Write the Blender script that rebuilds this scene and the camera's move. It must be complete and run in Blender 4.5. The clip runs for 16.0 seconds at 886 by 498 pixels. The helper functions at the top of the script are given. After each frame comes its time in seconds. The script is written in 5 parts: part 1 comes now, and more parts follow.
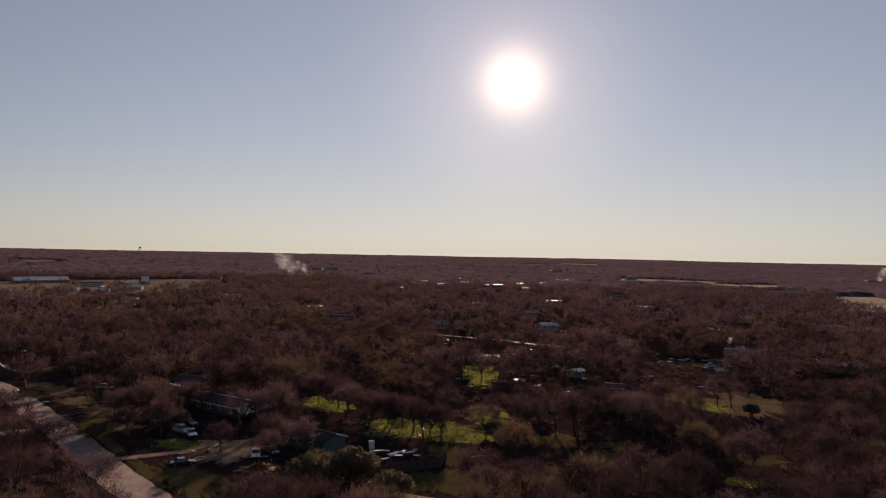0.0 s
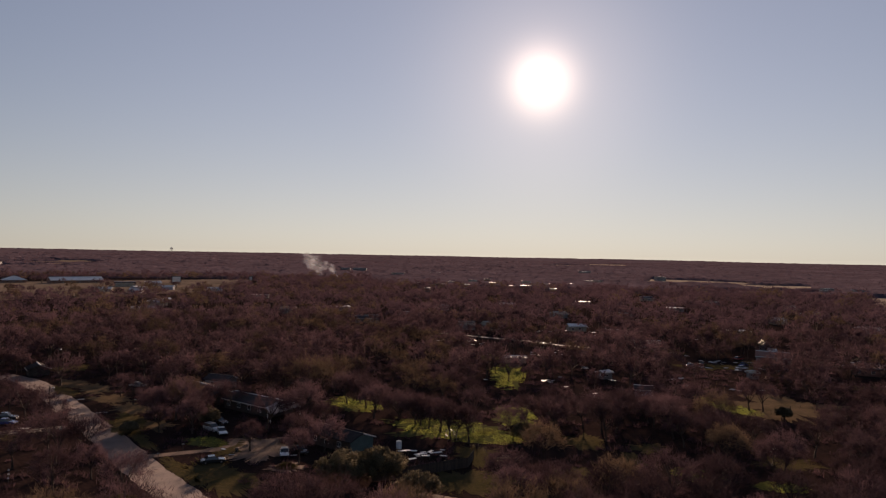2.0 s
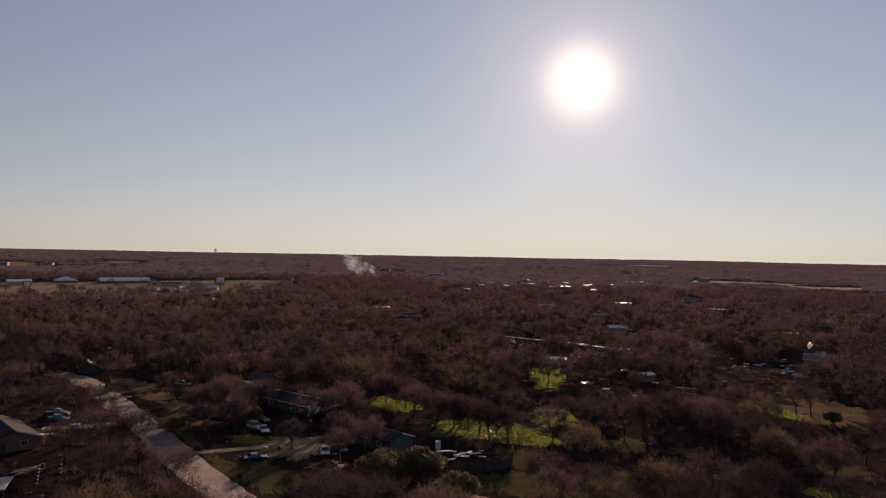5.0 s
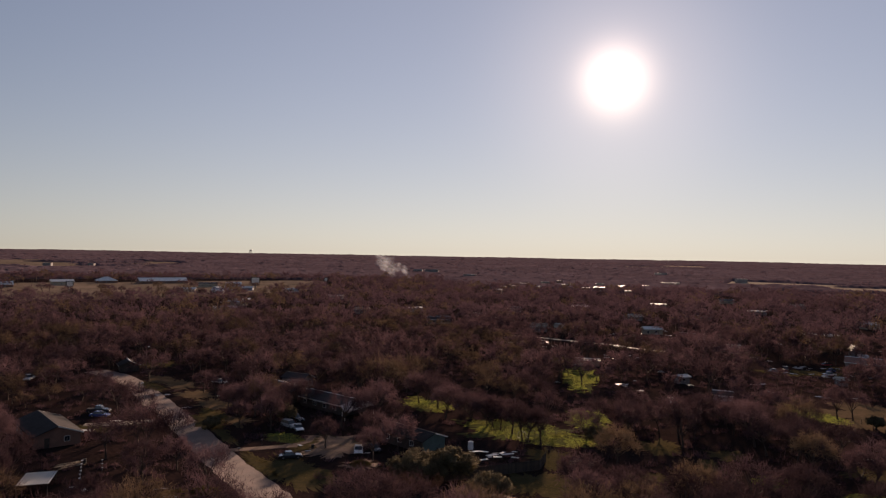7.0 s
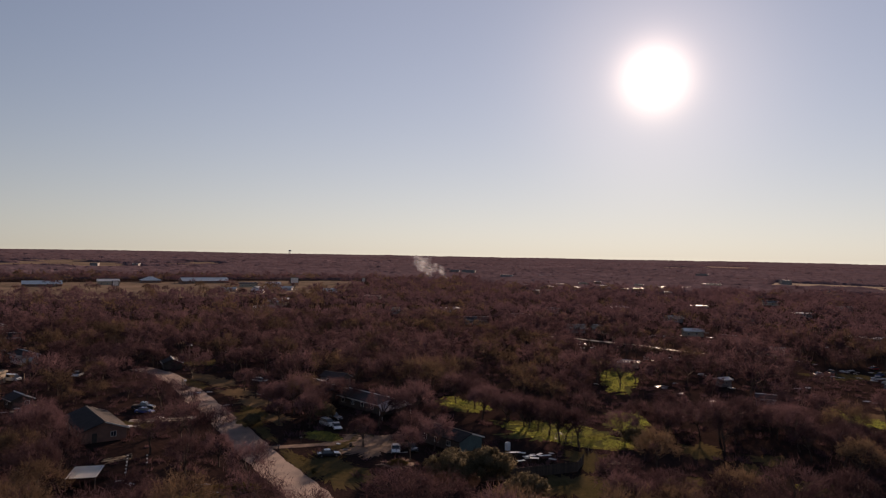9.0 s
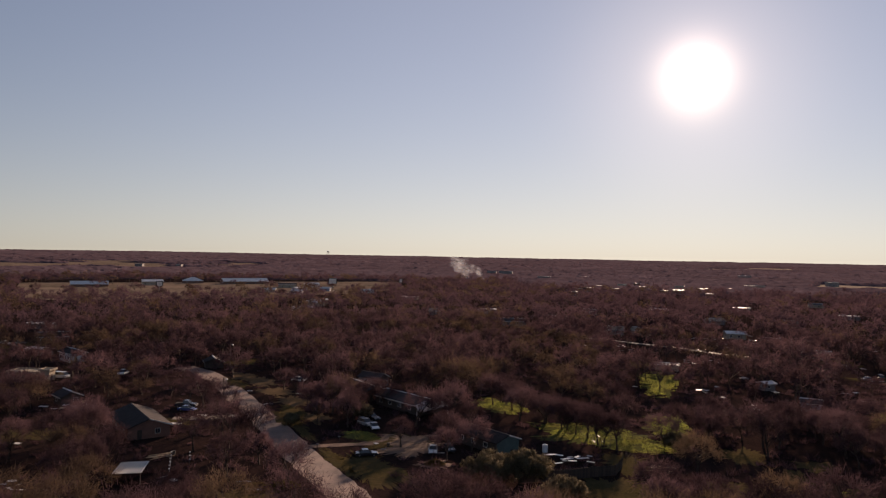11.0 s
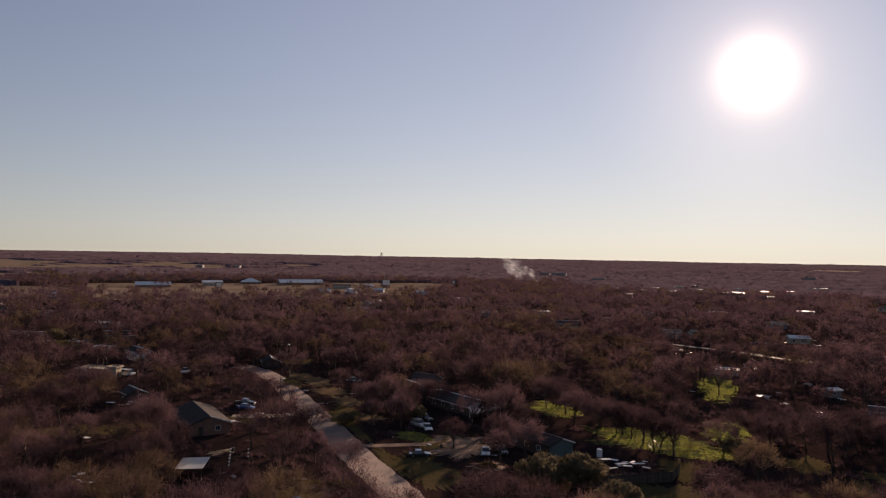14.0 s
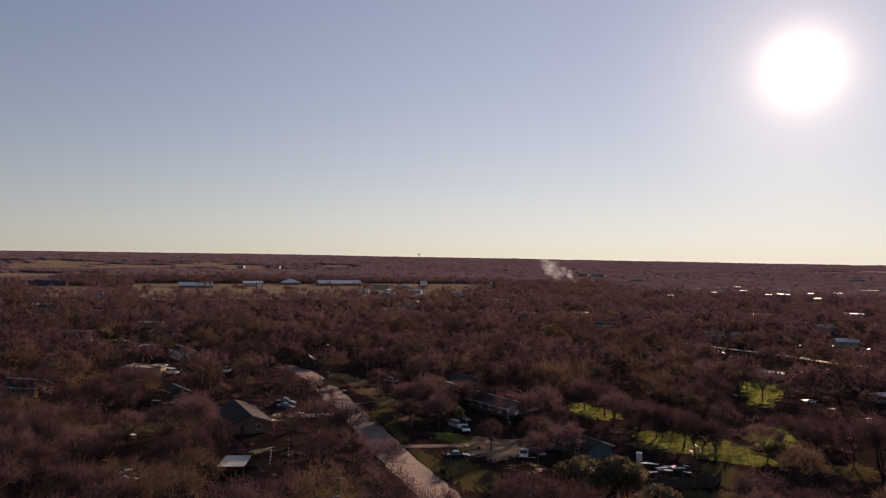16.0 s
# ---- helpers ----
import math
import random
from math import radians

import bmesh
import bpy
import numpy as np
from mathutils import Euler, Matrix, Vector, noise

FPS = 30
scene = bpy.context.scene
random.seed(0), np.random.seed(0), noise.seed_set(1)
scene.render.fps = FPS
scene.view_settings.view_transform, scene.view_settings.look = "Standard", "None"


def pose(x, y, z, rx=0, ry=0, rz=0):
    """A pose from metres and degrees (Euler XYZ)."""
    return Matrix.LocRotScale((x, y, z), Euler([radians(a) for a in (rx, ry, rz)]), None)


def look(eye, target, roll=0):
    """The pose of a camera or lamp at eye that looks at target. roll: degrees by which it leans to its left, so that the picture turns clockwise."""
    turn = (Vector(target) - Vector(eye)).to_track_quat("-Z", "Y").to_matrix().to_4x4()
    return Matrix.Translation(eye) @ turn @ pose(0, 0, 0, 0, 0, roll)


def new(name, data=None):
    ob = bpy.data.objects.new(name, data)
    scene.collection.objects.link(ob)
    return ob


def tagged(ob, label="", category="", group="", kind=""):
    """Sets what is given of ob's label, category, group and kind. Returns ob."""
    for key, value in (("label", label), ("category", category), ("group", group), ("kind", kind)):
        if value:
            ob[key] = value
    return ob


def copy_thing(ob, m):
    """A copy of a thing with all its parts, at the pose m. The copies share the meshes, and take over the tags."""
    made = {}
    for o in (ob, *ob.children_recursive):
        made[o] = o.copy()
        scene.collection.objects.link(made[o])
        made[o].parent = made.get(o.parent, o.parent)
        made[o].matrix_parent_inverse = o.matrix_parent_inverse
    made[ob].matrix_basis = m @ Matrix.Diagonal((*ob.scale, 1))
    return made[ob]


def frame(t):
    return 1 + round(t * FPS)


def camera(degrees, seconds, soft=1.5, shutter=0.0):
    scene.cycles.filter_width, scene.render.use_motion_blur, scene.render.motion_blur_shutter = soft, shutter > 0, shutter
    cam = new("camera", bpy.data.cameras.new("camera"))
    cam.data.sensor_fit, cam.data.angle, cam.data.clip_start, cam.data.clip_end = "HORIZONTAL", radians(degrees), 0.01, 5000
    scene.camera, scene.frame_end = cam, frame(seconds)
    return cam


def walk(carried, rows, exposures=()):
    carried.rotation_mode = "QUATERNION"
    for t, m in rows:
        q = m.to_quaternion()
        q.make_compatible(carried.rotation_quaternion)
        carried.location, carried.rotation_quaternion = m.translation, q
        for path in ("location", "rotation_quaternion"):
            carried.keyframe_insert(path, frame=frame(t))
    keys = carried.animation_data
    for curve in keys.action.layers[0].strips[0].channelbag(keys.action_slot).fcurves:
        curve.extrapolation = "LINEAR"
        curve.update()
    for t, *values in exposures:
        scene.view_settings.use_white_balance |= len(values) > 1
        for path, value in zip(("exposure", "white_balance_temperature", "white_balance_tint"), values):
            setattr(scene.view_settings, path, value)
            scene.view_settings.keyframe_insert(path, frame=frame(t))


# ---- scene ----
cam = camera(63.72, 16.0, soft=1.2)
ROWS = [
    # seconds, x, y, z, yaw, pitch, lean
    (0.0, 0.000, 0.000, 42.000, 0.000, 0.303, -1.104),
    (0.5, 0.008, -0.042, 42.016, 0.551, 0.304, -1.099),
    (1.0, 0.015, -0.085, 42.032, 1.117, 0.306, -1.107),
    (1.5, 0.024, -0.127, 42.049, 1.654, 0.305, -1.097),
    (2.0, 0.036, -0.169, 42.065, 2.181, 0.305, -1.105),
    (2.5, 0.052, -0.211, 42.078, 2.749, 0.305, -1.081),
    (3.0, 0.070, -0.252, 42.085, 3.247, 0.303, -1.049),
    (3.5, 0.091, -0.293, 42.086, 3.631, 0.311, -1.061),
    (4.0, 0.108, -0.336, 42.080, 4.186, 0.313, -1.060),
    (6.5, 0.169, -0.571, 42.022, 7.197, 0.327, -1.017),
    (7.0, 0.178, -0.626, 42.007, 7.941, 0.327, -1.023),
    (7.5, 0.185, -0.687, 41.990, 8.711, 0.321, -1.029),
    (8.0, 0.191, -0.750, 41.977, 9.475, 0.312, -1.025),
    (8.5, 0.197, -0.812, 41.969, 10.197, 0.315, -1.031),
    (9.0, 0.205, -0.871, 41.969, 10.906, 0.320, -1.050),
    (11.5, 0.265, -1.156, 42.009, 14.701, 0.356, -1.051),
    (12.0, 0.278, -1.214, 42.023, 15.444, 0.357, -1.041),
    (12.5, 0.292, -1.272, 42.040, 15.822, 0.362, -1.043),
    (13.0, 0.306, -1.333, 42.062, 16.517, 0.385, -1.044),
    (13.5, 0.318, -1.396, 42.089, 17.305, 0.397, -1.046),
    (14.0, 0.331, -1.461, 42.119, 18.113, 0.395, -1.056),
    (14.5, 0.344, -1.528, 42.152, 18.832, 0.399, -1.041),
    (15.0, 0.357, -1.596, 42.187, 19.628, 0.405, -1.035),
    (15.5, 0.368, -1.666, 42.224, 20.391, 0.406, -1.021),
    (16.0, 0.378, -1.736, 42.262, 21.113, 0.408, -1.019),
]
EXPOSURE = 0.0
walk(cam, [(t, pose(x, y, z, 90 + p, r, yaw)) for t, x, y, z, yaw, p, r in ROWS], [(0.0, EXPOSURE + 0.1, 8350, 31), (8.0, EXPOSURE + 0.24, 8350, 31), (16.0, EXPOSURE + 0.4, 8350, 31)])

# ---- light: low winter sun ahead of the camera, clear sky ----
SUN_AZ, SUN_EL = 5.43, 13.55
SUN_DIR = Vector((math.sin(radians(SUN_AZ)) * math.cos(radians(SUN_EL)),
                  math.cos(radians(SUN_AZ)) * math.cos(radians(SUN_EL)), math.sin(radians(SUN_EL))))
SKY_STRENGTH, SUN_STRENGTH = 0.139, 5.5
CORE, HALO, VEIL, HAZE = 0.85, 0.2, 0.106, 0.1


def build_world():
    world = bpy.data.worlds.new("clear_sky")
    scene.world = world
    world.use_nodes = True
    nt = world.node_tree
    nt.nodes.clear()
    out = nt.nodes.new("ShaderNodeOutputWorld")
    bg = nt.nodes.new("ShaderNodeBackground")
    sky = nt.nodes.new("ShaderNodeTexSky")
    sky.sky_type, sky.sun_disc = "NISHITA", False
    sky.sun_elevation, sky.sun_rotation = radians(SUN_EL), radians(SUN_AZ)
    sky.altitude, sky.air_density, sky.dust_density, sky.ozone_density = 100, 0.7, 0.0, 3.0
    scaled = nt.nodes.new("ShaderNodeVectorMath")
    scaled.operation = "MULTIPLY"
    scaled.inputs[1].default_value = (SKY_STRENGTH * 1.32, SKY_STRENGTH * 1.0, SKY_STRENGTH * 0.795)
    soft = nt.nodes.new("ShaderNodeHueSaturation")
    soft.inputs["Saturation"].default_value = 1.08
    # winter air: the clear blue reaches down almost to the horizon
    where = nt.nodes.new("ShaderNodeTexCoord")
    lift = nt.nodes.new("ShaderNodeVectorMath")
    lift.inputs[1].default_value = (0, 0, 0.09)
    unit = nt.nodes.new("ShaderNodeVectorMath")
    unit.operation = "NORMALIZE"
    nt.links.new(where.outputs["Generated"], lift.inputs[0])
    nt.links.new(lift.outputs[0], unit.inputs[0])
    nt.links.new(unit.outputs[0], sky.inputs["Vector"])
    nt.links.new(sky.outputs[0], soft.inputs["Color"])
    nt.links.new(soft.outputs[0], scaled.inputs[0])
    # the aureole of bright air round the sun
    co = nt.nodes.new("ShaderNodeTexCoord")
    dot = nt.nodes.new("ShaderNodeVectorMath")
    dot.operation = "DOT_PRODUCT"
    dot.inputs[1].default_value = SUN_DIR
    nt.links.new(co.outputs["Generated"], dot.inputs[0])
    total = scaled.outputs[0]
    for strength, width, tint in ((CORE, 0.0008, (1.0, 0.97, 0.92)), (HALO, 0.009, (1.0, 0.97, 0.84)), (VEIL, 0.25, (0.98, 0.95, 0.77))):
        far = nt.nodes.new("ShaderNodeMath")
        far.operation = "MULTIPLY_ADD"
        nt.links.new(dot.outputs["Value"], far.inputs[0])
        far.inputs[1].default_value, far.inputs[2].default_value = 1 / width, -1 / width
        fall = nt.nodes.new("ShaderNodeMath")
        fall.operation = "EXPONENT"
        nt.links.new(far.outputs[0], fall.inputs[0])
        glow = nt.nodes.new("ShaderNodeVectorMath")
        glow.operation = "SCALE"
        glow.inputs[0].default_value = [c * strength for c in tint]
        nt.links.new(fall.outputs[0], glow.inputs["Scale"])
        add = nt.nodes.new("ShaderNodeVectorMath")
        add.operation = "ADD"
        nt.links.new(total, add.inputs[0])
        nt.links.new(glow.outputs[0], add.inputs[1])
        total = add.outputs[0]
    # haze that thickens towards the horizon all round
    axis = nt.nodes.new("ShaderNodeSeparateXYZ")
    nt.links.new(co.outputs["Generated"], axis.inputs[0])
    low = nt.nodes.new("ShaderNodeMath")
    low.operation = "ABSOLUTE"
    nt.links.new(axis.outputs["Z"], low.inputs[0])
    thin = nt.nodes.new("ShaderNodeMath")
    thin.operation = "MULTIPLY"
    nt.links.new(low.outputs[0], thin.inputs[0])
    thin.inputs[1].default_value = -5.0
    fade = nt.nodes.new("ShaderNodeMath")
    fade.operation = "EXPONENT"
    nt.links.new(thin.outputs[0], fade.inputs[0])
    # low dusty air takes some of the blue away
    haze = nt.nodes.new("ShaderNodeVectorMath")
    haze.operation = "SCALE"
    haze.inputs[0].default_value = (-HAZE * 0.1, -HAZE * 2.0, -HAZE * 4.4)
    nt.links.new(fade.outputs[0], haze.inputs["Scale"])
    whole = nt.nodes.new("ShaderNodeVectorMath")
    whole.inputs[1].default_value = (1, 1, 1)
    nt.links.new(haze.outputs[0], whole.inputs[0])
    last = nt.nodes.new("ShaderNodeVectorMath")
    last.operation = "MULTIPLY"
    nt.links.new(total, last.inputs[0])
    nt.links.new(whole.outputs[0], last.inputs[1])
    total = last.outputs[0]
    # the thin dull band right over the land
    narrow = nt.nodes.new("ShaderNodeMath")
    narrow.operation = "POWER"
    nt.links.new(fade.outputs[0], narrow.inputs[0])
    narrow.inputs[1].default_value = 5.0
    dull = nt.nodes.new("ShaderNodeVectorMath")
    dull.operation = "SCALE"
    dull.inputs[0].default_value = (-0.26, -0.23, -0.11)
    nt.links.new(narrow.outputs[0], dull.inputs["Scale"])
    rest = nt.nodes.new("ShaderNodeVectorMath")
    rest.inputs[1].default_value = (1, 1, 1)
    nt.links.new(dull.outputs[0], rest.inputs[0])
    land = nt.nodes.new("ShaderNodeVectorMath")
    land.operation = "MULTIPLY"
    nt.links.new(total, land.inputs[0])
    nt.links.new(rest.outputs[0], land.inputs[1])
    total = land.outputs[0]
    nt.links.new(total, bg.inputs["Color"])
    bg.inputs["Strength"].default_value = 1.0
    nt.links.new(bg.outputs[0], out.inputs["Surface"])
    lamp = bpy.data.lights.new("sun", "SUN")
    lamp.energy, lamp.angle, lamp.color = SUN_STRENGTH, radians(0.53), (1.0, 0.87, 0.72)
    ob = new("sun", lamp)
    ob.matrix_world = look(SUN_DIR * 300, (0, 0, 0))


build_world()


# ---- materials ----
def material(name, base, second=None, rough=0.8, metal=0.0, scale=1.0, fine=9.0, bump=0.0, island=0.0, translucent=0.0, coat=0.0, space="world", spec=0.4, sharp=0.25, sheen=0.0):
    """base and second are mixed by two sizes of noise; island: how far single pieces differ."""
    m = bpy.data.materials.new(name)
    m.use_nodes = True
    nt = m.node_tree
    b = nt.nodes["Principled BSDF"]
    b.inputs["Roughness"].default_value, b.inputs["Metallic"].default_value = rough, metal
    b.inputs["Specular IOR Level"].default_value = spec
    b.inputs["Coat Weight"].default_value = coat
    b.inputs["Sheen Weight"].default_value, b.inputs["Sheen Roughness"].default_value = sheen, 0.6
    b.inputs["Sheen Tint"].default_value = (0.8, 0.56, 0.62, 1)
    second = second or tuple(c * 0.65 for c in base)
    if space == "world":
        co = nt.nodes.new("ShaderNodeNewGeometry").outputs["Position"]
    else:
        co = nt.nodes.new("ShaderNodeTexCoord").outputs["Object"]
    big, small = nt.nodes.new("ShaderNodeTexNoise"), nt.nodes.new("ShaderNodeTexNoise")
    for n, s, d in ((big, scale, 3.0), (small, scale * fine, 4.0)):
        n.inputs["Scale"].default_value, n.inputs["Detail"].default_value = s, d
        nt.links.new(co, n.inputs["Vector"])
    mean = nt.nodes.new("ShaderNodeMath")
    mean.operation = "ADD"
    nt.links.new(big.outputs["Fac"], mean.inputs[0])
    nt.links.new(small.outputs["Fac"], mean.inputs[1])
    fac = nt.nodes.new("ShaderNodeMapRange")
    fac.inputs["From Min"].default_value, fac.inputs["From Max"].default_value = 1 - sharp, 1 + sharp
    value = mean.outputs[0]
    if island:
        rnd = nt.nodes.new("ShaderNodeObjectInfo").outputs["Random"]
        shift = nt.nodes.new("ShaderNodeMath")
        shift.operation = "MULTIPLY_ADD"
        nt.links.new(rnd, shift.inputs[0])
        shift.inputs[1].default_value = island
        nt.links.new(value, shift.inputs[2])
        mid = nt.nodes.new("ShaderNodeMath")
        mid.operation = "SUBTRACT"
        nt.links.new(shift.outputs[0], mid.inputs[0])
        mid.inputs[1].default_value = island / 2
        value = mid.outputs[0]
    nt.links.new(value, fac.inputs["Value"])
    mix = nt.nodes.new("ShaderNodeMix")
    mix.data_type = "RGBA"
    mix.inputs[6].default_value, mix.inputs[7].default_value = (*base, 1), (*second, 1)
    nt.links.new(fac.outputs[0], mix.inputs[0])
    nt.links.new(mix.outputs[2], b.inputs["Base Color"])
    if bump:
        bm_node = nt.nodes.new("ShaderNodeBump")
        bm_node.inputs["Strength"].default_value, bm_node.inputs["Distance"].default_value = bump, 0.3 / scale / fine
        nt.links.new(small.outputs["Fac"], bm_node.inputs["Height"])
        nt.links.new(bm_node.outputs[0], b.inputs["Normal"])
    if translucent:
        tr = nt.nodes.new("ShaderNodeBsdfTranslucent")
        nt.links.new(mix.outputs[2], tr.inputs["Color"])
        ms = nt.nodes.new("ShaderNodeMixShader")
        ms.inputs[0].default_value = translucent
        nt.links.new(b.outputs[0], ms.inputs[1])
        nt.links.new(tr.outputs[0], ms.inputs[2])
        nt.links.new(ms.outputs[0], nt.nodes["Material Output"].inputs["Surface"])
    return m


M = {
    "litter": material("leaf_litter", (0.037, 0.022, 0.02), (0.02, 0.014, 0.013), 0.95, scale=0.11, fine=11, bump=0.8, spec=0.0),
    # distance haze put into the greyed violet base and the faint sheen
    "canopy": material("far_canopy", (0.096, 0.07, 0.083), (0.052, 0.038, 0.046), 1.0, scale=0.004, fine=9, spec=0.0, sheen=0.03),
    # lit copy of the twigs: dark tone raised, more translucent, against far self-shading
    "litfartwig": material("lit_far_twigs", (0.125, 0.073, 0.086), (0.066, 0.039, 0.048), 0.9, scale=0.012, fine=6, translucent=0.4, spec=0.03),
    "twig": material("bare_twigs", (0.142, 0.081, 0.09), (0.044, 0.025, 0.029), 0.85, scale=0.06, fine=4, island=0.35, translucent=0.36, spec=0.03, sharp=0.22),
    # shaded copy of the bare twigs: corner vignetting put into the colour
    "shadetwig": material("shaded_twigs", (0.095, 0.055, 0.06), (0.036, 0.021, 0.024), 0.85, scale=0.06, fine=4, island=0.35, translucent=0.26, spec=0.03),
    "olivetwig": material("olive_twigs", (0.18, 0.118, 0.076), (0.066, 0.043, 0.032), 0.85, scale=0.06, fine=4, island=0.35, translucent=0.3, spec=0.03),
    "bark": material("bark", (0.1, 0.068, 0.052), (0.045, 0.033, 0.027), 0.9, scale=1.5, fine=8, bump=0.6, spec=0.2),
    "leaf": material("evergreen_leaf", (0.25, 0.2, 0.12), (0.11, 0.088, 0.055), 0.85, scale=0.5, fine=8, translucent=0.38, spec=0.05),
    "grass": material("grass", (0.085, 0.098, 0.032), (0.065, 0.058, 0.03), 0.95, scale=0.12, fine=10, bump=0.4, spec=0.0),
    "dry": material("dry_grass", (0.09, 0.065, 0.034), (0.055, 0.047, 0.023), 0.95, scale=0.12, fine=10, bump=0.4, spec=0.0),
    "lawn": material("mown_dry_lawn", (0.155, 0.104, 0.066), (0.08, 0.06, 0.036), 0.95, scale=0.2, fine=9, bump=0.3, spec=0.0),
    "palegrey": material("pale_grey_shingle", (0.36, 0.32, 0.32), (0.26, 0.23, 0.23), 0.85, scale=0.6, fine=8, bump=0.2, spec=0.15),
    "blade": material("grass_blade", (0.34, 0.38, 0.085), (0.2, 0.19, 0.06), 0.9, scale=0.15, fine=9, translucent=0.5, spec=0.0, sharp=0.16),
    "dryblade": material("dry_blade", (0.13, 0.092, 0.04), (0.085, 0.075, 0.028), 0.9, scale=0.15, fine=9, translucent=0.45, spec=0.0),
    "pasture": material("dry_pasture", (0.42, 0.33, 0.25), (0.24, 0.19, 0.14), 0.95, scale=0.018, fine=9, spec=0.0, sharp=0.2),
    "field": material("farm_field", (0.225, 0.165, 0.128), (0.115, 0.09, 0.066), 0.95, scale=0.018, fine=9, spec=0.0, sharp=0.2),
    "road": material("chip_seal", (0.235, 0.15, 0.122), (0.135, 0.09, 0.076), 0.9, scale=0.25, fine=16, bump=0.25),
    "concrete": material("concrete", (0.3, 0.24, 0.195), (0.17, 0.135, 0.11), 0.9, scale=0.4, fine=10, bump=0.2),
    "dirt": material("bare_dirt", (0.22, 0.138, 0.102), (0.13, 0.083, 0.062), 0.95, scale=0.3, fine=9, bump=0.4, spec=0.1),
    "shingle": material("asphalt_shingle", (0.052, 0.044, 0.043), (0.033, 0.028, 0.028), 0.92, scale=0.6, fine=8, bump=0.3, spec=0.1),
    "shinglegrey": material("grey_shingle", (0.075, 0.062, 0.061), (0.05, 0.042, 0.042), 0.9, scale=0.6, fine=8, bump=0.3, spec=0.12),
    "metalroof": material("galvanised_roof", (0.6, 0.58, 0.56), (0.42, 0.39, 0.37), 0.45, 0.8, scale=0.5, fine=6),
    "whiteroof": material("white_roof", (0.72, 0.69, 0.66), (0.55, 0.52, 0.49), 0.5, scale=0.3, fine=7),
    "tanroof": material("tan_roof", (0.42, 0.35, 0.25), (0.3, 0.25, 0.18), 0.6, scale=0.4, fine=7),
    "redroof": material("red_roof", (0.3, 0.12, 0.08), (0.2, 0.08, 0.06), 0.6, scale=0.4, fine=7),
    "siding": material("white_siding", (0.72, 0.7, 0.68), (0.56, 0.54, 0.52), 0.6, scale=0.6, fine=6),
    "bluesiding": material("pale_blue_siding", (0.3, 0.31, 0.36), (0.22, 0.23, 0.27), 0.6, scale=0.6, fine=6),
    "dull": material("weathered_siding", (0.22, 0.2, 0.19), (0.15, 0.135, 0.13), 0.7, scale=0.6, fine=6),
    "teal": material("teal_siding", (0.1, 0.16, 0.15), (0.07, 0.11, 0.1), 0.6, scale=0.6, fine=6),
    "tan": material("tan_siding", (0.42, 0.34, 0.25), (0.32, 0.26, 0.19), 0.7, scale=0.6, fine=6),
    "brick": material("brick_wall", (0.27, 0.14, 0.1), (0.19, 0.1, 0.075), 0.85, scale=0.8, fine=8),
    "trim": material("white_trim", (0.75, 0.73, 0.7), (0.6, 0.58, 0.55), 0.5, scale=1.0),
    "wood": material("weathered_wood", (0.09, 0.066, 0.052), (0.05, 0.037, 0.03), 0.85, scale=1.2, fine=8, island=0.4, space="object"),
    "palewood": material("pale_timber", (0.42, 0.33, 0.22), (0.3, 0.23, 0.15), 0.75, scale=1.2, fine=8, island=0.4, space="object"),
    "glass": material("window_glass", (0.03, 0.035, 0.04), (0.02, 0.022, 0.025), 0.08, scale=1.0, spec=0.8),
    "steel": material("steel", (0.35, 0.34, 0.33), (0.24, 0.22, 0.21), 0.4, 0.9, scale=1.0),
    "dark": material("dark_rubber", (0.03, 0.028, 0.028), (0.02, 0.02, 0.02), 0.8, scale=2.0),
    "white": material("white_plastic", (0.78, 0.77, 0.75), (0.6, 0.59, 0.56), 0.45, scale=1.0),
    "lamp_red": material("red_lens", (0.35, 0.02, 0.02), rough=0.2),
    "lamp_clear": material("clear_lens", (0.7, 0.7, 0.68), rough=0.15),
    "sign": material("sign_face", (0.7, 0.66, 0.62), (0.5, 0.46, 0.43), 0.5, scale=0.3),
}


def paint(name, rgb):
    return material(name, rgb, tuple(c * 0.85 for c in rgb), 0.25, coat=0.8, scale=0.8)


PAINT = {"silver": paint("silver_paint", (0.55, 0.55, 0.55)), "white": paint("white_paint", (0.8, 0.8, 0.78)), "black": paint("black_paint", (0.03, 0.03, 0.035)),
         "blue": paint("blue_paint", (0.05, 0.08, 0.22)), "red": paint("red_paint", (0.3, 0.04, 0.04)), "grey": paint("grey_paint", (0.2, 0.2, 0.21))}


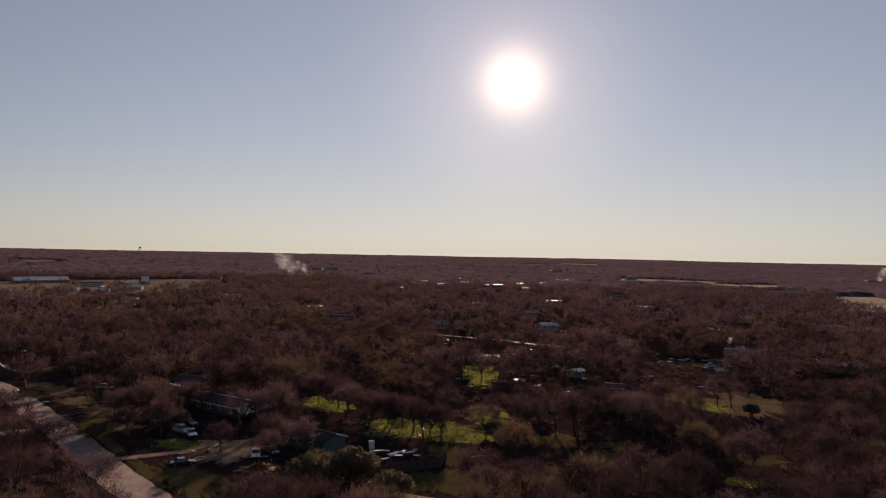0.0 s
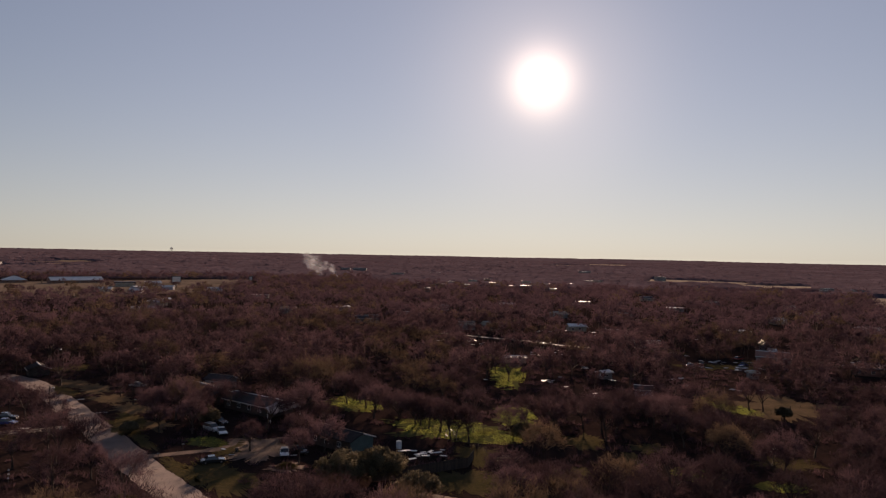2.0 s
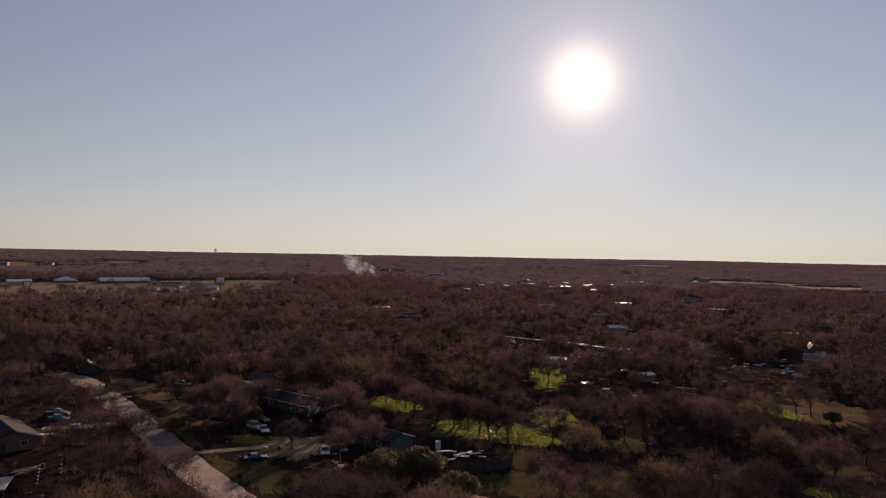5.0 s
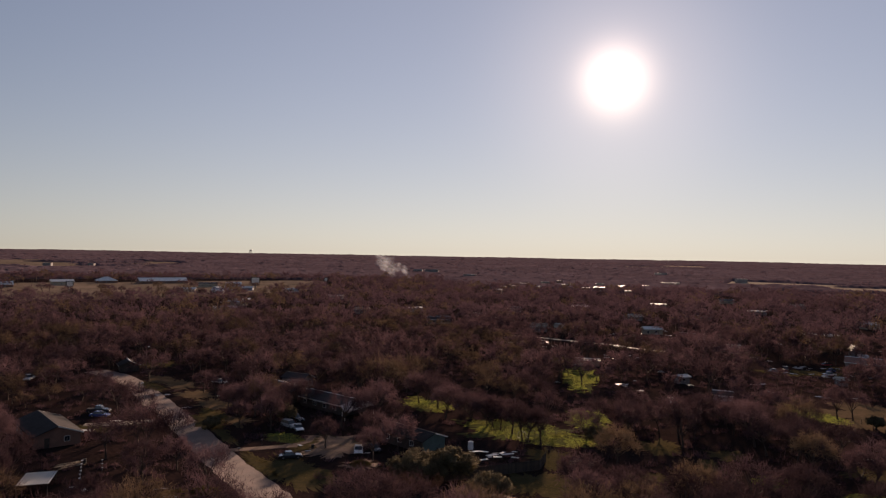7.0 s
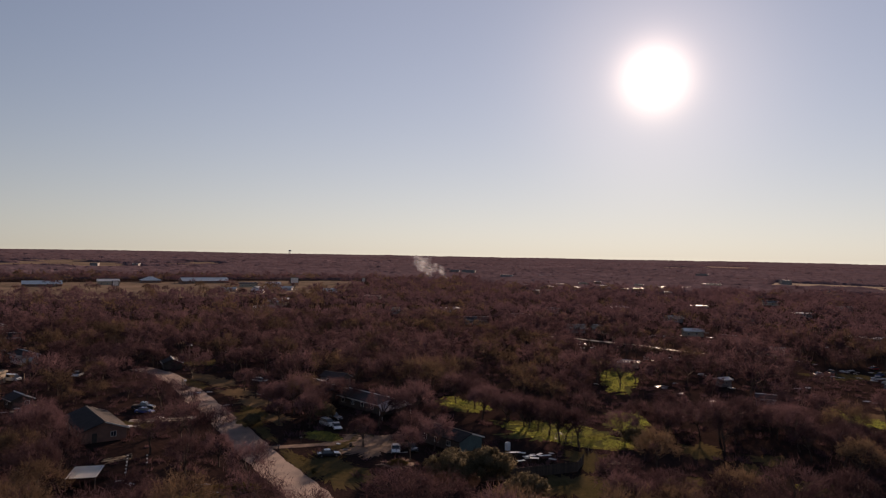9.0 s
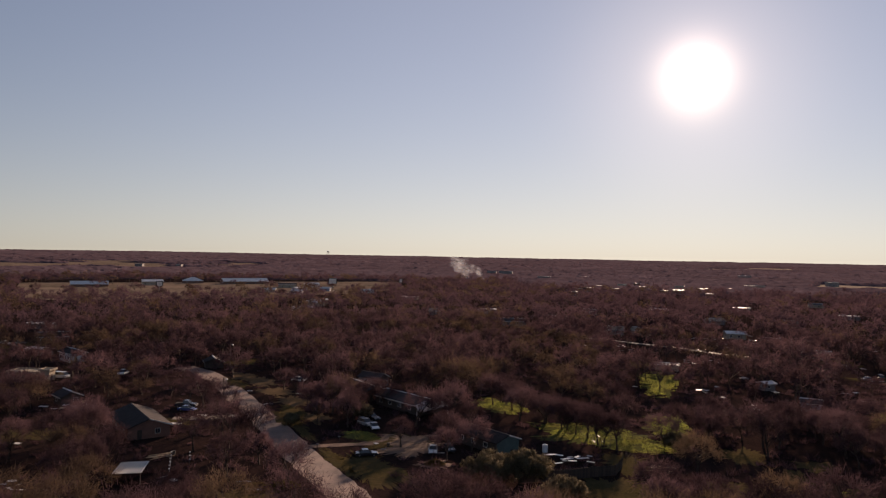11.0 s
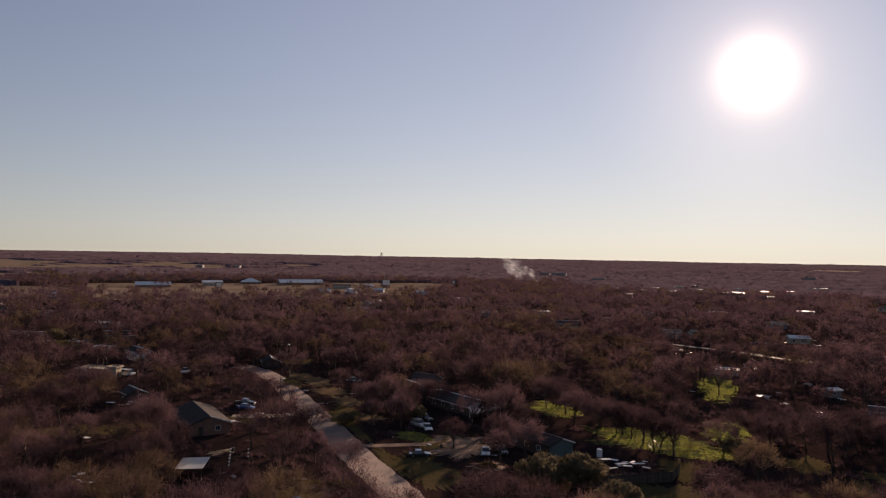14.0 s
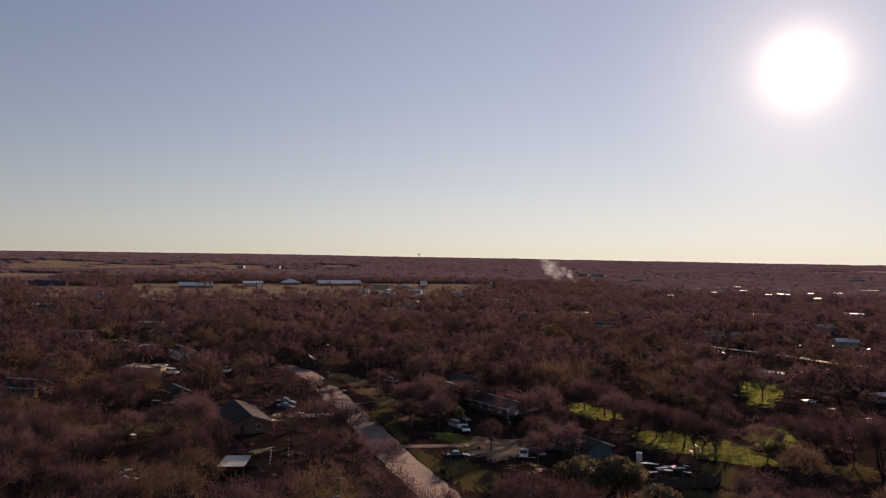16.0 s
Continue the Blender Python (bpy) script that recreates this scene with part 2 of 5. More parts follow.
def smoke_material():
    m = bpy.data.materials.new("wood_smoke")
    m.use_nodes = True
    nt = m.node_tree
    nt.nodes.clear()
    out = nt.nodes.new("ShaderNodeOutputMaterial")
    clear, mix = nt.nodes.new("ShaderNodeBsdfTransparent"), nt.nodes.new("ShaderNodeMixShader")
    back, front, veil = nt.nodes.new("ShaderNodeBsdfTranslucent"), nt.nodes.new("ShaderNodeBsdfDiffuse"), nt.nodes.new("ShaderNodeMixShader")
    for shade in (back, front):
        shade.inputs["Color"].default_value = (0.82, 0.86, 0.92, 1)
    nt.links.new(back.outputs[0], veil.inputs[1])
    nt.links.new(front.outputs[0], veil.inputs[2])
    n = nt.nodes.new("ShaderNodeTexNoise")
    n.inputs["Scale"].default_value, n.inputs["Detail"].default_value = 0.1, 4
    nt.links.new(nt.nodes.new("ShaderNodeNewGeometry").outputs["Position"], n.inputs["Vector"])
    r = nt.nodes.new("ShaderNodeMapRange")
    r.inputs["From Min"].default_value, r.inputs["From Max"].default_value = 0.36, 0.72
    r.inputs["To Min"].default_value, r.inputs["To Max"].default_value = 0.0, 0.1
    nt.links.new(n.outputs["Fac"], r.inputs["Value"])
    nt.links.new(r.outputs[0], mix.inputs[0])
    nt.links.new(clear.outputs[0], mix.inputs[1])
    nt.links.new(veil.outputs[0], mix.inputs[2])
    nt.links.new(mix.outputs[0], out.inputs["Surface"])
    return m


M["smoke"] = smoke_material()


# ---- mesh helpers ----
def tri_mesh(name, verts, tris, mat):
    me = bpy.data.meshes.new(name)
    verts, tris = np.asarray(verts, np.float32), np.asarray(tris, np.int32)
    me.vertices.add(len(verts))
    me.vertices.foreach_set("co", verts.ravel())
    me.loops.add(tris.size)
    me.loops.foreach_set("vertex_index", tris.ravel())
    me.polygons.add(len(tris))
    me.polygons.foreach_set("loop_start", np.arange(0, tris.size, 3, dtype=np.int32))
    me.update(calc_edges=True)
    me.materials.append(mat)
    return me


def place(ob, parent):
    if parent is not None:
        ob.parent = parent
    return ob


def part(name, bm, mat, parent, label=""):
    me = bpy.data.meshes.new(name)
    bm.to_mesh(me)
    bm.free()
    me.materials.append(mat)
    ob = place(new(name, me), parent)
    return tagged(ob, label)


def thing(name, x, y, rz=0.0, z=0.0, label="", category="", group=""):
    ob = new(name)
    ob.empty_display_size = 0.5
    ob.matrix_world = pose(x, y, z, 0, 0, rz)
    return tagged(ob, label, category, group)


def box(bm, x0, x1, y0, y1, z0, z1, bevel=0.0):
    r = bmesh.ops.create_cube(bm, size=1.0, matrix=Matrix.Translation(((x0 + x1) / 2, (y0 + y1) / 2, (z0 + z1) / 2)) @ Matrix.Diagonal((x1 - x0, y1 - y0, z1 - z0, 1)))
    if bevel:
        es = {e for v in r["verts"] for e in v.link_edges}
        bmesh.ops.bevel(bm, geom=list(es), offset=bevel, segments=1, affect="EDGES")
    return bm


def boxes(*specs, bevel=0.0):
    bm = bmesh.new()
    for s in specs:
        box(bm, *s, bevel=bevel)
    return bm


def prism(profile, x0, x1):
    """A profile of (y, z) drawn out along x."""
    bm = bmesh.new()
    a = [bm.verts.new((x0, y, z)) for y, z in profile]
    b = [bm.verts.new((x1, y, z)) for y, z in profile]
    bm.faces.new(a[::-1])
    bm.faces.new(b)
    for i in range(len(profile)):
        j = (i + 1) % len(profile)
        bm.faces.new((a[i], a[j], b[j], b[i]))
    bmesh.ops.recalc_face_normals(bm, faces=bm.faces)
    return bm


def solid(verts, faces):
    bm = bmesh.new()
    vs = [bm.verts.new(v) for v in verts]
    for f in faces:
        bm.faces.new([vs[i] for i in f])
    bmesh.ops.recalc_face_normals(bm, faces=bm.faces)
    return bm


def cylinder(r0, r1, z0, z1, n=10, x=0.0, y=0.0, bm=None):
    bm = bm or bmesh.new()
    bmesh.ops.create_cone(bm, cap_ends=True, segments=n, radius1=r0, radius2=r1, depth=z1 - z0, matrix=Matrix.Translation((x, y, (z0 + z1) / 2)))
    return bm


# ---- the ground ----
def smooth(a, b, v):
    t = min(1.0, max(0.0, (v - a) / (b - a)))
    return t * t * (3 - 2 * t)


def terrain(x, y):
    r = math.hypot(x, y)
    if r < 950:
        return 0.0
    return 14.0 * smooth(950, 4900, r) + 7.0 * smooth(1100, 2600, r) * noise.noise((x / 1100, y / 1100, 3.0))


def build_ground():
    radii = [0.0] + [20 * (4950 / 20) ** (i / 95) for i in range(96)]
    n = 256
    verts, tris = [(0, 0, 0)], []
    for r in radii[1:]:
        for k in range(n):
            a = 2 * math.pi * k / n
            x, y = r * math.sin(a), r * math.cos(a)
            verts.append((x, y, terrain(x, y)))
    for k in range(n):
        tris.append((0, 1 + (k + 1) % n, 1 + k))
    for i in range(len(radii) - 2):
        p, q = 1 + i * n, 1 + (i + 1) * n
        for k in range(n):
            j = (k + 1) % n
            tris += [(p + k, p + j, q + k), (p + j, q + j, q + k)]
    ob = new("ground", tri_mesh("ground", verts, tris, M["litter"]))
    tagged(ob, "brown leaf-littered winter ground reaching the horizon", "ground", kind="structure")


build_ground()

# open places: x, y, radius; trees keep off them and off the line of sight to them
CLEAR = []


def clear(x, y, r, reach=0.82):
    CLEAR.append((x, y, r, reach))


def strip(name, pts, width, z, mat, label, category, ragged=0.25):
    """A ribbon of ground along a line of points."""
    rng = random.Random(len(pts) + int(abs(pts[0][0]) * 10))
    fine = []
    for (ax, ay), (bx, by) in zip(pts, pts[1:]):
        k = max(1, int(math.hypot(bx - ax, by - ay) / 2.5))
        fine += [(ax + (bx - ax) * i / k, ay + (by - ay) * i / k) for i in range(k)]
    fine.append(pts[-1])
    verts, tris = [], []
    for i, (x, y) in enumerate(fine):
        nx, ny = fine[min(i + 1, len(fine) - 1)]
        px, py = fine[max(i - 1, 0)]
        d = Vector((nx - px, ny - py)).normalized()
        s = Vector((-d.y, d.x)) * width / 2
        a, b = 1 + rng.uniform(-ragged, ragged) / width, 1 + rng.uniform(-ragged, ragged) / width
        verts += [(x + s.x * a, y + s.y * a, z - 0.02), (x, y, z + 0.03), (x - s.x * b, y - s.y * b, z - 0.02)]
        if i:
            o = 3 * (i - 1)
            tris += [(o, o + 1, o + 3), (o + 1, o + 4, o + 3), (o + 1, o + 2, o + 4), (o + 2, o + 5, o + 4)]
    tris = [(a, c, b) for a, b, c in tris]
    ob = new(name, tri_mesh(name, verts, tris, mat))
    return tagged(ob, label, category, kind="structure")


def patch(name, x, y, rx, ry, rz, z, mat, label, category, seed=0):
    """An irregular sheet of ground cover."""
    n, rings = 160, 5
    verts, tris = [(x, y, z + 0.03)], []
    c, s = math.cos(radians(rz)), math.sin(radians(rz))
    for j in range(1, rings + 1):
        for k in range(n):
            a = 2 * math.pi * k / n
            f = j / rings * (0.9 + 0.55 * noise.noise((math.cos(a) * 1.5 + seed * 7.1, math.sin(a) * 1.5, seed)) + 0.35 * noise.noise((math.cos(a) * 5 + seed * 3.3, math.sin(a) * 5, seed)) + 0.4 * noise.noise((math.cos(a) * 17, math.sin(a) * 17, seed + 0.5)))
            u, v = rx * f * math.cos(a), ry * f * math.sin(a)
            verts.append((x + c * u - s * v, y + s * u + c * v, z + (0.03 if j < rings else -0.01)))
    for k in range(n):
        tris.append((0, 1 + k, 1 + (k + 1) % n))
    for j in range(rings - 1):
        p, q = 1 + j * n, 1 + (j + 1) * n
        for k in range(n):
            m = (k + 1) % n
            tris += [(p + k, q + k, p + m), (p + m, q + k, q + m)]
    ob = new(name, tri_mesh(name, verts, tris, mat))
    return tagged(ob, label, category, kind="structure")


ROAD = [(25.5, 30), (-3.7, 66), (-47, 117.5), (-59.4, 131), (-68.9, 142), (-84.7, 160.5), (-103.5, 181.5), (-122, 203), (-136, 215), (-149, 222.5)]
strip("road", ROAD, 7.2, 0.04, M["road"], "worn pinkish chip-seal road between bare trees", "road", 0.7)
for (ax, ay), (bx, by) in zip(ROAD, ROAD[1:]):
    for i in range(5):
        clear(ax + (bx - ax) * i / 5, ay + (by - ay) * i / 5, 5.0 if ay < 160 else 4.4, 0.96 if ay < 160 else 0.94)
strip("driveway", [(-64.5, 141), (-60, 142.6), (-57, 144.2), (-52.5, 147.2), (-50, 151), (-51, 156)], 2.7, 0.06, M["dirt"], "tan dirt driveway off the road", "driveway", 0.9)
strip("driveway", [(-92, 162), (-99, 157), (-106, 154)], 3.6, 0.06, M["concrete"], "pale concrete driveway beside a house", "driveway")
strip("dirt_lane", [(-16, 372), (-1.3, 365), (15, 355), (27.6, 349), (33.4, 344), (43, 334), (56, 326)], 4.6, 0.05, M["concrete"], "sunlit pale gravel lane among trees", "lane", 1.2)
strip("dirt_lane", [(-8, 124), (2, 120), (10, 112)], 2.2, 0.05, M["dirt"], "pale dirt track through dry grass", "lane")
patch("dirt_yard", -44, 153, 6.5, 5, 20, 0.05, M["dirt"], "bare brown dirt yard beside the house", "yard", 3)
patch("dirt_yard", -42, 145.5, 5.5, 8, -15, 0.055, M["dirt"], "bare pinkish dirt yard crossed by tree shadows", "yard", 6)
patch("dirt_yard", -34.5, 136, 3.4, 3.2, 0, 0.05, M["dirt"], "patch of bare tan dirt", "yard", 4)
for x, y in ((-5, 367), (2, 363), (9, 359), (15, 355), (22, 352), (28, 349), (33, 344), (38, 339), (43, 334)):
    clear(x, y, 2.2, 0.9)

# lawns and glades: x, y, rx, ry, turn, and 0 green, 1 dry or 2 mown
GLADES = [(-5, 171, 13, 9, -22, 0), (-54.5, 133.5, 2.0, 10, 40.5, 1), (-70.5, 152.5, 1.6, 9, 40.5, 1), (6, 163, 8, 6, 10, 0), (2, 149, 5, 8, 10, 1), (-31, 195, 5.5, 11, 40, 0), (14, 250, 6, 28, -4, 0), (13, 184, 5, 13, 0, 0), (74, 205, 5, 13, 20, 0),
          (88, 205, 13, 21, -20, 2), (58.5, 134, 5, 3.5, 0, 0), (34.5, 149, 2.6, 5.5, 0, 1), (26, 162, 5, 6, 0, 1), (-56.5, 152.5, 3.6, 5.5, 60, 0),
          (-46.5, 131, 5.5, 13, 41, 1), (-46, 149, 8, 7, 20, 1), (-1, 131, 10, 7, 20, 1), (-104, 151, 6, 4, 0, 1), (-129, 129, 9, 7, 30, 1), (-97, 98, 6, 3, 0, 1),
          (-79, 163, 3.5, 9, 41, 1), (-82, 171, 3, 9, 41, 1), (87, 320, 9, 12, 0, 1), (118, 292, 10, 7, 0, 1), (134, 238, 9, 8, 0, 1), (-136, 240, 8, 8, 0, 1), (9, 291, 10, 11, 0, 1), (-60, 108, 6, 6, 0, 1), (45, 140, 5, 5, 0, 0), (20, 139, 6, 4, 0, 1), (66, 150, 7, 5, 0, 1), (-116, 201, 3.5, 8, 42, 1),
          (96, 279, 15, 7, 0, 1), (-181, 190, 9, 6, 0, 1), (-250, 248, 16, 9, 0, 1), (40, 158, 5, 4, 0, 1), (-120, 214, 4, 8, 42, 2), (-109, 205, 5, 9, 42, 2), (-98, 193, 5, 9, 42, 2), (-88, 183, 5, 8, 42, 2), (-73, 166, 3.5, 6, 42, 2)]
for i, (x, y, rx, ry, rz, dry) in enumerate(GLADES):
    patch("glade", x, y, rx, ry, rz, 0.03, M[("grass", "dry", "lawn")[dry]], ("bright sunlit green winter grass among trees", "sunlit dry tan grass among bare trees", "pale mown winter lawn crossed by tree shadows")[dry], "grass", i + 1)
    for k in range(-2, 3):
        long = (0, 1) if ry > rx else (1, 0)
        u, v = long[0] * rx * k / 2.6, long[1] * ry * k / 2.6
        c, s = math.cos(radians(rz)), math.sin(radians(rz))
        clear(x + c * u - s * v, y + s * u + c * v, min(rx, ry) * 0.62, 0.94)

# far fields: polygons
def sector(*corners):
    return [(r * math.sin(radians(a)), r * math.cos(radians(a))) for a, r in corners]


FIELDS = [
    [(-655, 665), (-505, 800), (-415, 880), (-300, 965), (-243, 800), (-262, 660), (-310, 570), (-365, 500), (-430, 462), (-480, 480), (-530, 530)],
    sector((-57, 1480), (-45, 1500), (-36, 1560), (-28.5, 1700), (-28, 2150), (-36, 2350), (-46, 2250), (-57, 2300)),
    sector((-57, 1020), (-47, 1060), (-47, 1330), (-57, 1280)),
    sector((13.4, 1150), (15, 1030), (18, 930), (23, 890), (26, 960), (25, 1290), (19, 1330), (14.2, 1370)),
    [(500, 830), (450, 830), (340, 600), (370, 570), (470, 690)],
    [(-560, 560), (-620, 590), (-700, 560), (-600, 470), (-500, 430)],
    sector((6, 2300), (13, 2250), (12, 2900), (7, 2950)),
]


def inside(px, py, poly):
    hit = np.zeros(len(px), bool)
    for (ax, ay), (bx, by) in zip(poly, poly[1:] + poly[:1]):
        cross = ((ay > py) != (by > py)) & (px < (bx - ax) * (py - ay) / (by - ay + 1e-9) + ax)
        hit ^= cross
    return hit


def build_fields():
    for i, poly in enumerate(FIELDS):
        bm = bmesh.new()
        fine = []
        for (ax, ay), (bx, by) in zip(poly, poly[1:] + poly[:1]):
            k = max(1, int(math.hypot(bx - ax, by - ay) / 40))
            for j in range(k):
                x, y = ax + (bx - ax) * j / k, ay + (by - ay) * j / k
                w = 12 * noise.noise((x / 60, y / 60, i))
                fine.append((x + w, y - w))
        cx, cy = sum(p[0] for p in fine) / len(fine), sum(p[1] for p in fine) / len(fine)
        rows = [[bm.verts.new((cx + (x - cx) * s, cy + (y - cy) * s, terrain(cx + (x - cx) * s, cy + (y - cy) * s) + (0.6 if math.hypot(x, y) > 950 else 0.06))) for x, y in fine] for s in (0.25, 0.5, 0.75, 1.0)]
        mid = bm.verts.new((cx, cy, terrain(cx, cy) + (0.6 if math.hypot(cx, cy) > 950 else 0.06)))
        n = len(fine)
        for k in range(n):
            bm.faces.new((mid, rows[0][k], rows[0][(k + 1) % n]))
            for a, b in zip(rows, rows[1:]):
                bm.faces.new((a[k], b[k], b[(k + 1) % n], a[(k + 1) % n]))
        bmesh.ops.recalc_face_normals(bm, faces=bm.faces)
        straw = i in (3, 4, 6)
        ob = part("field", bm, M["pasture" if straw else "field"], None)
        tagged(ob, "far pale pasture of dry winter grass" if straw else "far tan and green open farm field", "field", kind="structure")


build_fields()


# ---- woods ----
def tubes(p0, p1, r0, r1, sides):
    """Tapered sticks from p0 to p1."""
    p0, p1 = np.asarray(p0, float), np.asarray(p1, float)
    d = p1 - p0
    d /= np.linalg.norm(d, axis=1)[:, None] + 1e-9
    ref = np.where(np.abs(d[:, 2:3]) > 0.9, [[1.0, 0, 0]], [[0, 0, 1.0]])
    u = np.cross(d, ref)
    u /= np.linalg.norm(u, axis=1)[:, None]
    v = np.cross(d, u)
    ang = np.arange(sides) * 2 * np.pi / sides
    ringdir = u[:, None] * np.cos(ang)[None, :, None] + v[:, None] * np.sin(ang)[None, :, None]
    r0, r1 = np.broadcast_to(r0, len(p0)), np.broadcast_to(r1, len(p0))
    a, b = p0[:, None] + ringdir * r0[:, None, None], p1[:, None] + ringdir * r1[:, None, None]
    verts = np.concatenate([a, b], 1).reshape(-1, 3)
    k = np.arange(sides)
    j = (k + 1) % sides
    one = np.concatenate([np.stack([k, j, k + sides], 1), np.stack([j, j + sides, k + sides], 1)])
    tris = (one[None] + (np.arange(len(p0)) * 2 * sides)[:, None, None]).reshape(-1, 3)
    return verts, tris


def spikes(p0, p1, r0):
    """Three-sided twigs that run to a point."""
    verts, _ = tubes(p0, p1, r0, 0.0, 3)
    v = verts.reshape(-1, 6, 3)[:, :4].reshape(-1, 3)
    one = np.array([(0, 1, 3), (1, 2, 3), (2, 0, 3)])
    return v, (one[None] + (np.arange(len(v) // 4) * 4)[:, None, None]).reshape(-1, 3)


def joined(*parts):
    vs, ts, o = [], [], 0
    for v, t in parts:
        vs.append(v)
        ts.append(np.asarray(t) + o)
        o += len(v)
    return np.concatenate(vs), np.concatenate(ts)


def blades(p0, p1, width, rng):
    """Fine twigs as slips: one slim triangle each."""
    d = p1 - p0
    s = np.cross(d, rng.normal(0, 1, d.shape))
    s *= width / 2 / (np.linalg.norm(s, axis=1)[:, None] + 1e-9)
    return np.stack([p0 - s, p0 + s, p1], 1).reshape(-1, 3), np.arange(3 * len(p0)).reshape(-1, 3)


def bare_tree(seed, tall, wide, limbs, branches, twigs, thick, fine, slim, sides=5):
    """Trunk with limbs, and a domed crown of branches and twigs; both as arrays."""
    rng = np.random.default_rng(seed)
    lean = rng.normal(0, 0.04 * tall, 2)
    knots = [np.array([lean[0] * f * f, lean[1] * f * f, f * tall * 0.36]) + np.r_[rng.normal(0, 0.08, 2) * (f > 0), 0] for f in (0, 0.33, 0.66, 1.0)]
    rad = 0.02 * tall + 0.05
    trunk = [tubes([a], [b], rad * (1.15 - 0.25 * i), rad * (1.15 - 0.25 * (i + 1)), sides) for i, (a, b) in enumerate(zip(knots, knots[1:]))]
    mid = np.array([lean[0], lean[1], 0.55 * tall])
    size = np.array([wide / 2, wide / 2, 0.45 * tall])
    starts, bends, ends = [], [], []
    for i in range(limbs):
        az = i * 2.4 + rng.uniform(-0.4, 0.4)
        el = math.asin(rng.uniform(-0.15, 0.95))
        out = np.array([math.cos(az) * math.cos(el), math.sin(az) * math.cos(el), math.sin(el)])
        end = mid + out * size * rng.uniform(0.55, 0.75)
        start = knots[0] + (knots[3] - knots[0]) * rng.uniform(0.55, 1.0)
        bend = start + (end - start) * 0.5 + np.array([0, 0, rng.uniform(-0.02, 0.07) * tall]) + rng.normal(0, 0.025 * wide, 3)
        starts.append(start), bends.append(bend), ends.append(end)
    starts, bends, ends = map(np.array, (starts, bends, ends))
    ls = 4 if sides > 4 else 3
    trunk += [tubes(starts, bends, rad * 0.45, rad * 0.28, ls), tubes(bends, ends, rad * 0.28, rad * 0.1, ls)]
    i = rng.integers(0, limbs, branches)
    f = rng.uniform(0.0, 1.0, branches)[:, None]
    b0 = bends[i] + (ends[i] - bends[i]) * f
    # branch tips spread evenly over the dome
    az, up = np.arange(branches) * 2.399 + rng.uniform(-0.3, 0.3, branches), rng.uniform(-0.25, 1.0, branches)
    dome = np.stack([np.cos(az) * np.sqrt(1 - up ** 2), np.sin(az) * np.sqrt(1 - up ** 2), up], 1)
    tip = mid + dome * size * rng.uniform(0.6, 0.92, branches)[:, None]
    near = np.argmin(((tip[:, None] - b0[None]) ** 2).sum(2), 1)
    b0 = b0[near]
    q = rng.integers(0, branches, twigs + fine)
    f = np.sqrt(rng.uniform(0.12, 1.0, twigs + fine))[:, None]
    t0 = b0[q] + (tip[q] - b0[q]) * f + rng.normal(0, 0.05 * wide, (twigs + fine, 3)) * (0.5 + 0.5 * f)
    way = dome[q] * 0.6 + rng.normal(0, 0.6, (twigs + fine, 3)) + [0, 0, 0.25]
    way /= np.linalg.norm(way, axis=1)[:, None]
    t1 = t0 + way * rng.uniform(0.05, 0.13, twigs + fine)[:, None] * wide
    crown = [blades(t0[twigs:], t1[twigs:], slim, rng)]
    if thick:
        crown.append(tubes(b0, tip, 0.03 + thick * 0.4, thick * 0.3, 3))
    if twigs:
        crown.append(spikes(t0[:twigs], t1[:twigs], thick))
    return joined(*trunk), joined(*crown)


def leafy_tree(seed, tall, wide, clumps, leaves, leaf=0.35):
    """An evergreen: short forked trunk and a lumpy crown of small leaf sprays."""
    rng = np.random.default_rng(seed)
    base = np.array([[0, 0, 0], [0.1, 0.05, tall * 0.3]])
    trunk = [tubes(base[:1], base[1:], 0.3, 0.22, 6)]
    az, up = rng.uniform(0, 2 * np.pi, clumps), rng.uniform(-0.35, 1.0, clumps)
    fl = np.sqrt(1 - np.clip(up, 0, 1) ** 2)
    rr = rng.uniform(0.55, 0.95, clumps)
    centre = np.stack([np.cos(az) * fl * wide / 2 * rr, np.sin(az) * fl * wide / 2 * rr, tall * 0.5 + up * tall * 0.42 * rr], 1)
    trunk.append(tubes(np.repeat(base[1:], clumps, 0), centre, 0.09, 0.03, 3))
    size = rng.uniform(0.07, 0.14, clumps) * wide
    i = rng.integers(0, clumps, leaves)
    off = rng.normal(0, 1, (leaves, 3))
    off /= np.linalg.norm(off, axis=1)[:, None]
    p = centre[i] + off * size[i][:, None] * rng.uniform(0.55, 1.0, leaves)[:, None]
    way = off + rng.normal(0, 0.5, off.shape)
    way /= np.linalg.norm(way, axis=1)[:, None]
    return joined(*trunk), spikes(p, p + way * leaf * rng.uniform(0.7, 1.5, leaves)[:, None], leaf * 0.3)


def add_tree(name, arrays, mats, label, category, m, group=""):
    ob = tagged(new(name), label, category, group)
    for n, (v, t), mat in zip(("trunk", "crown"), arrays, mats):
        place(new(n, tri_mesh(n, v, t, mat)), ob)
    ob.matrix_world = m
    return ob


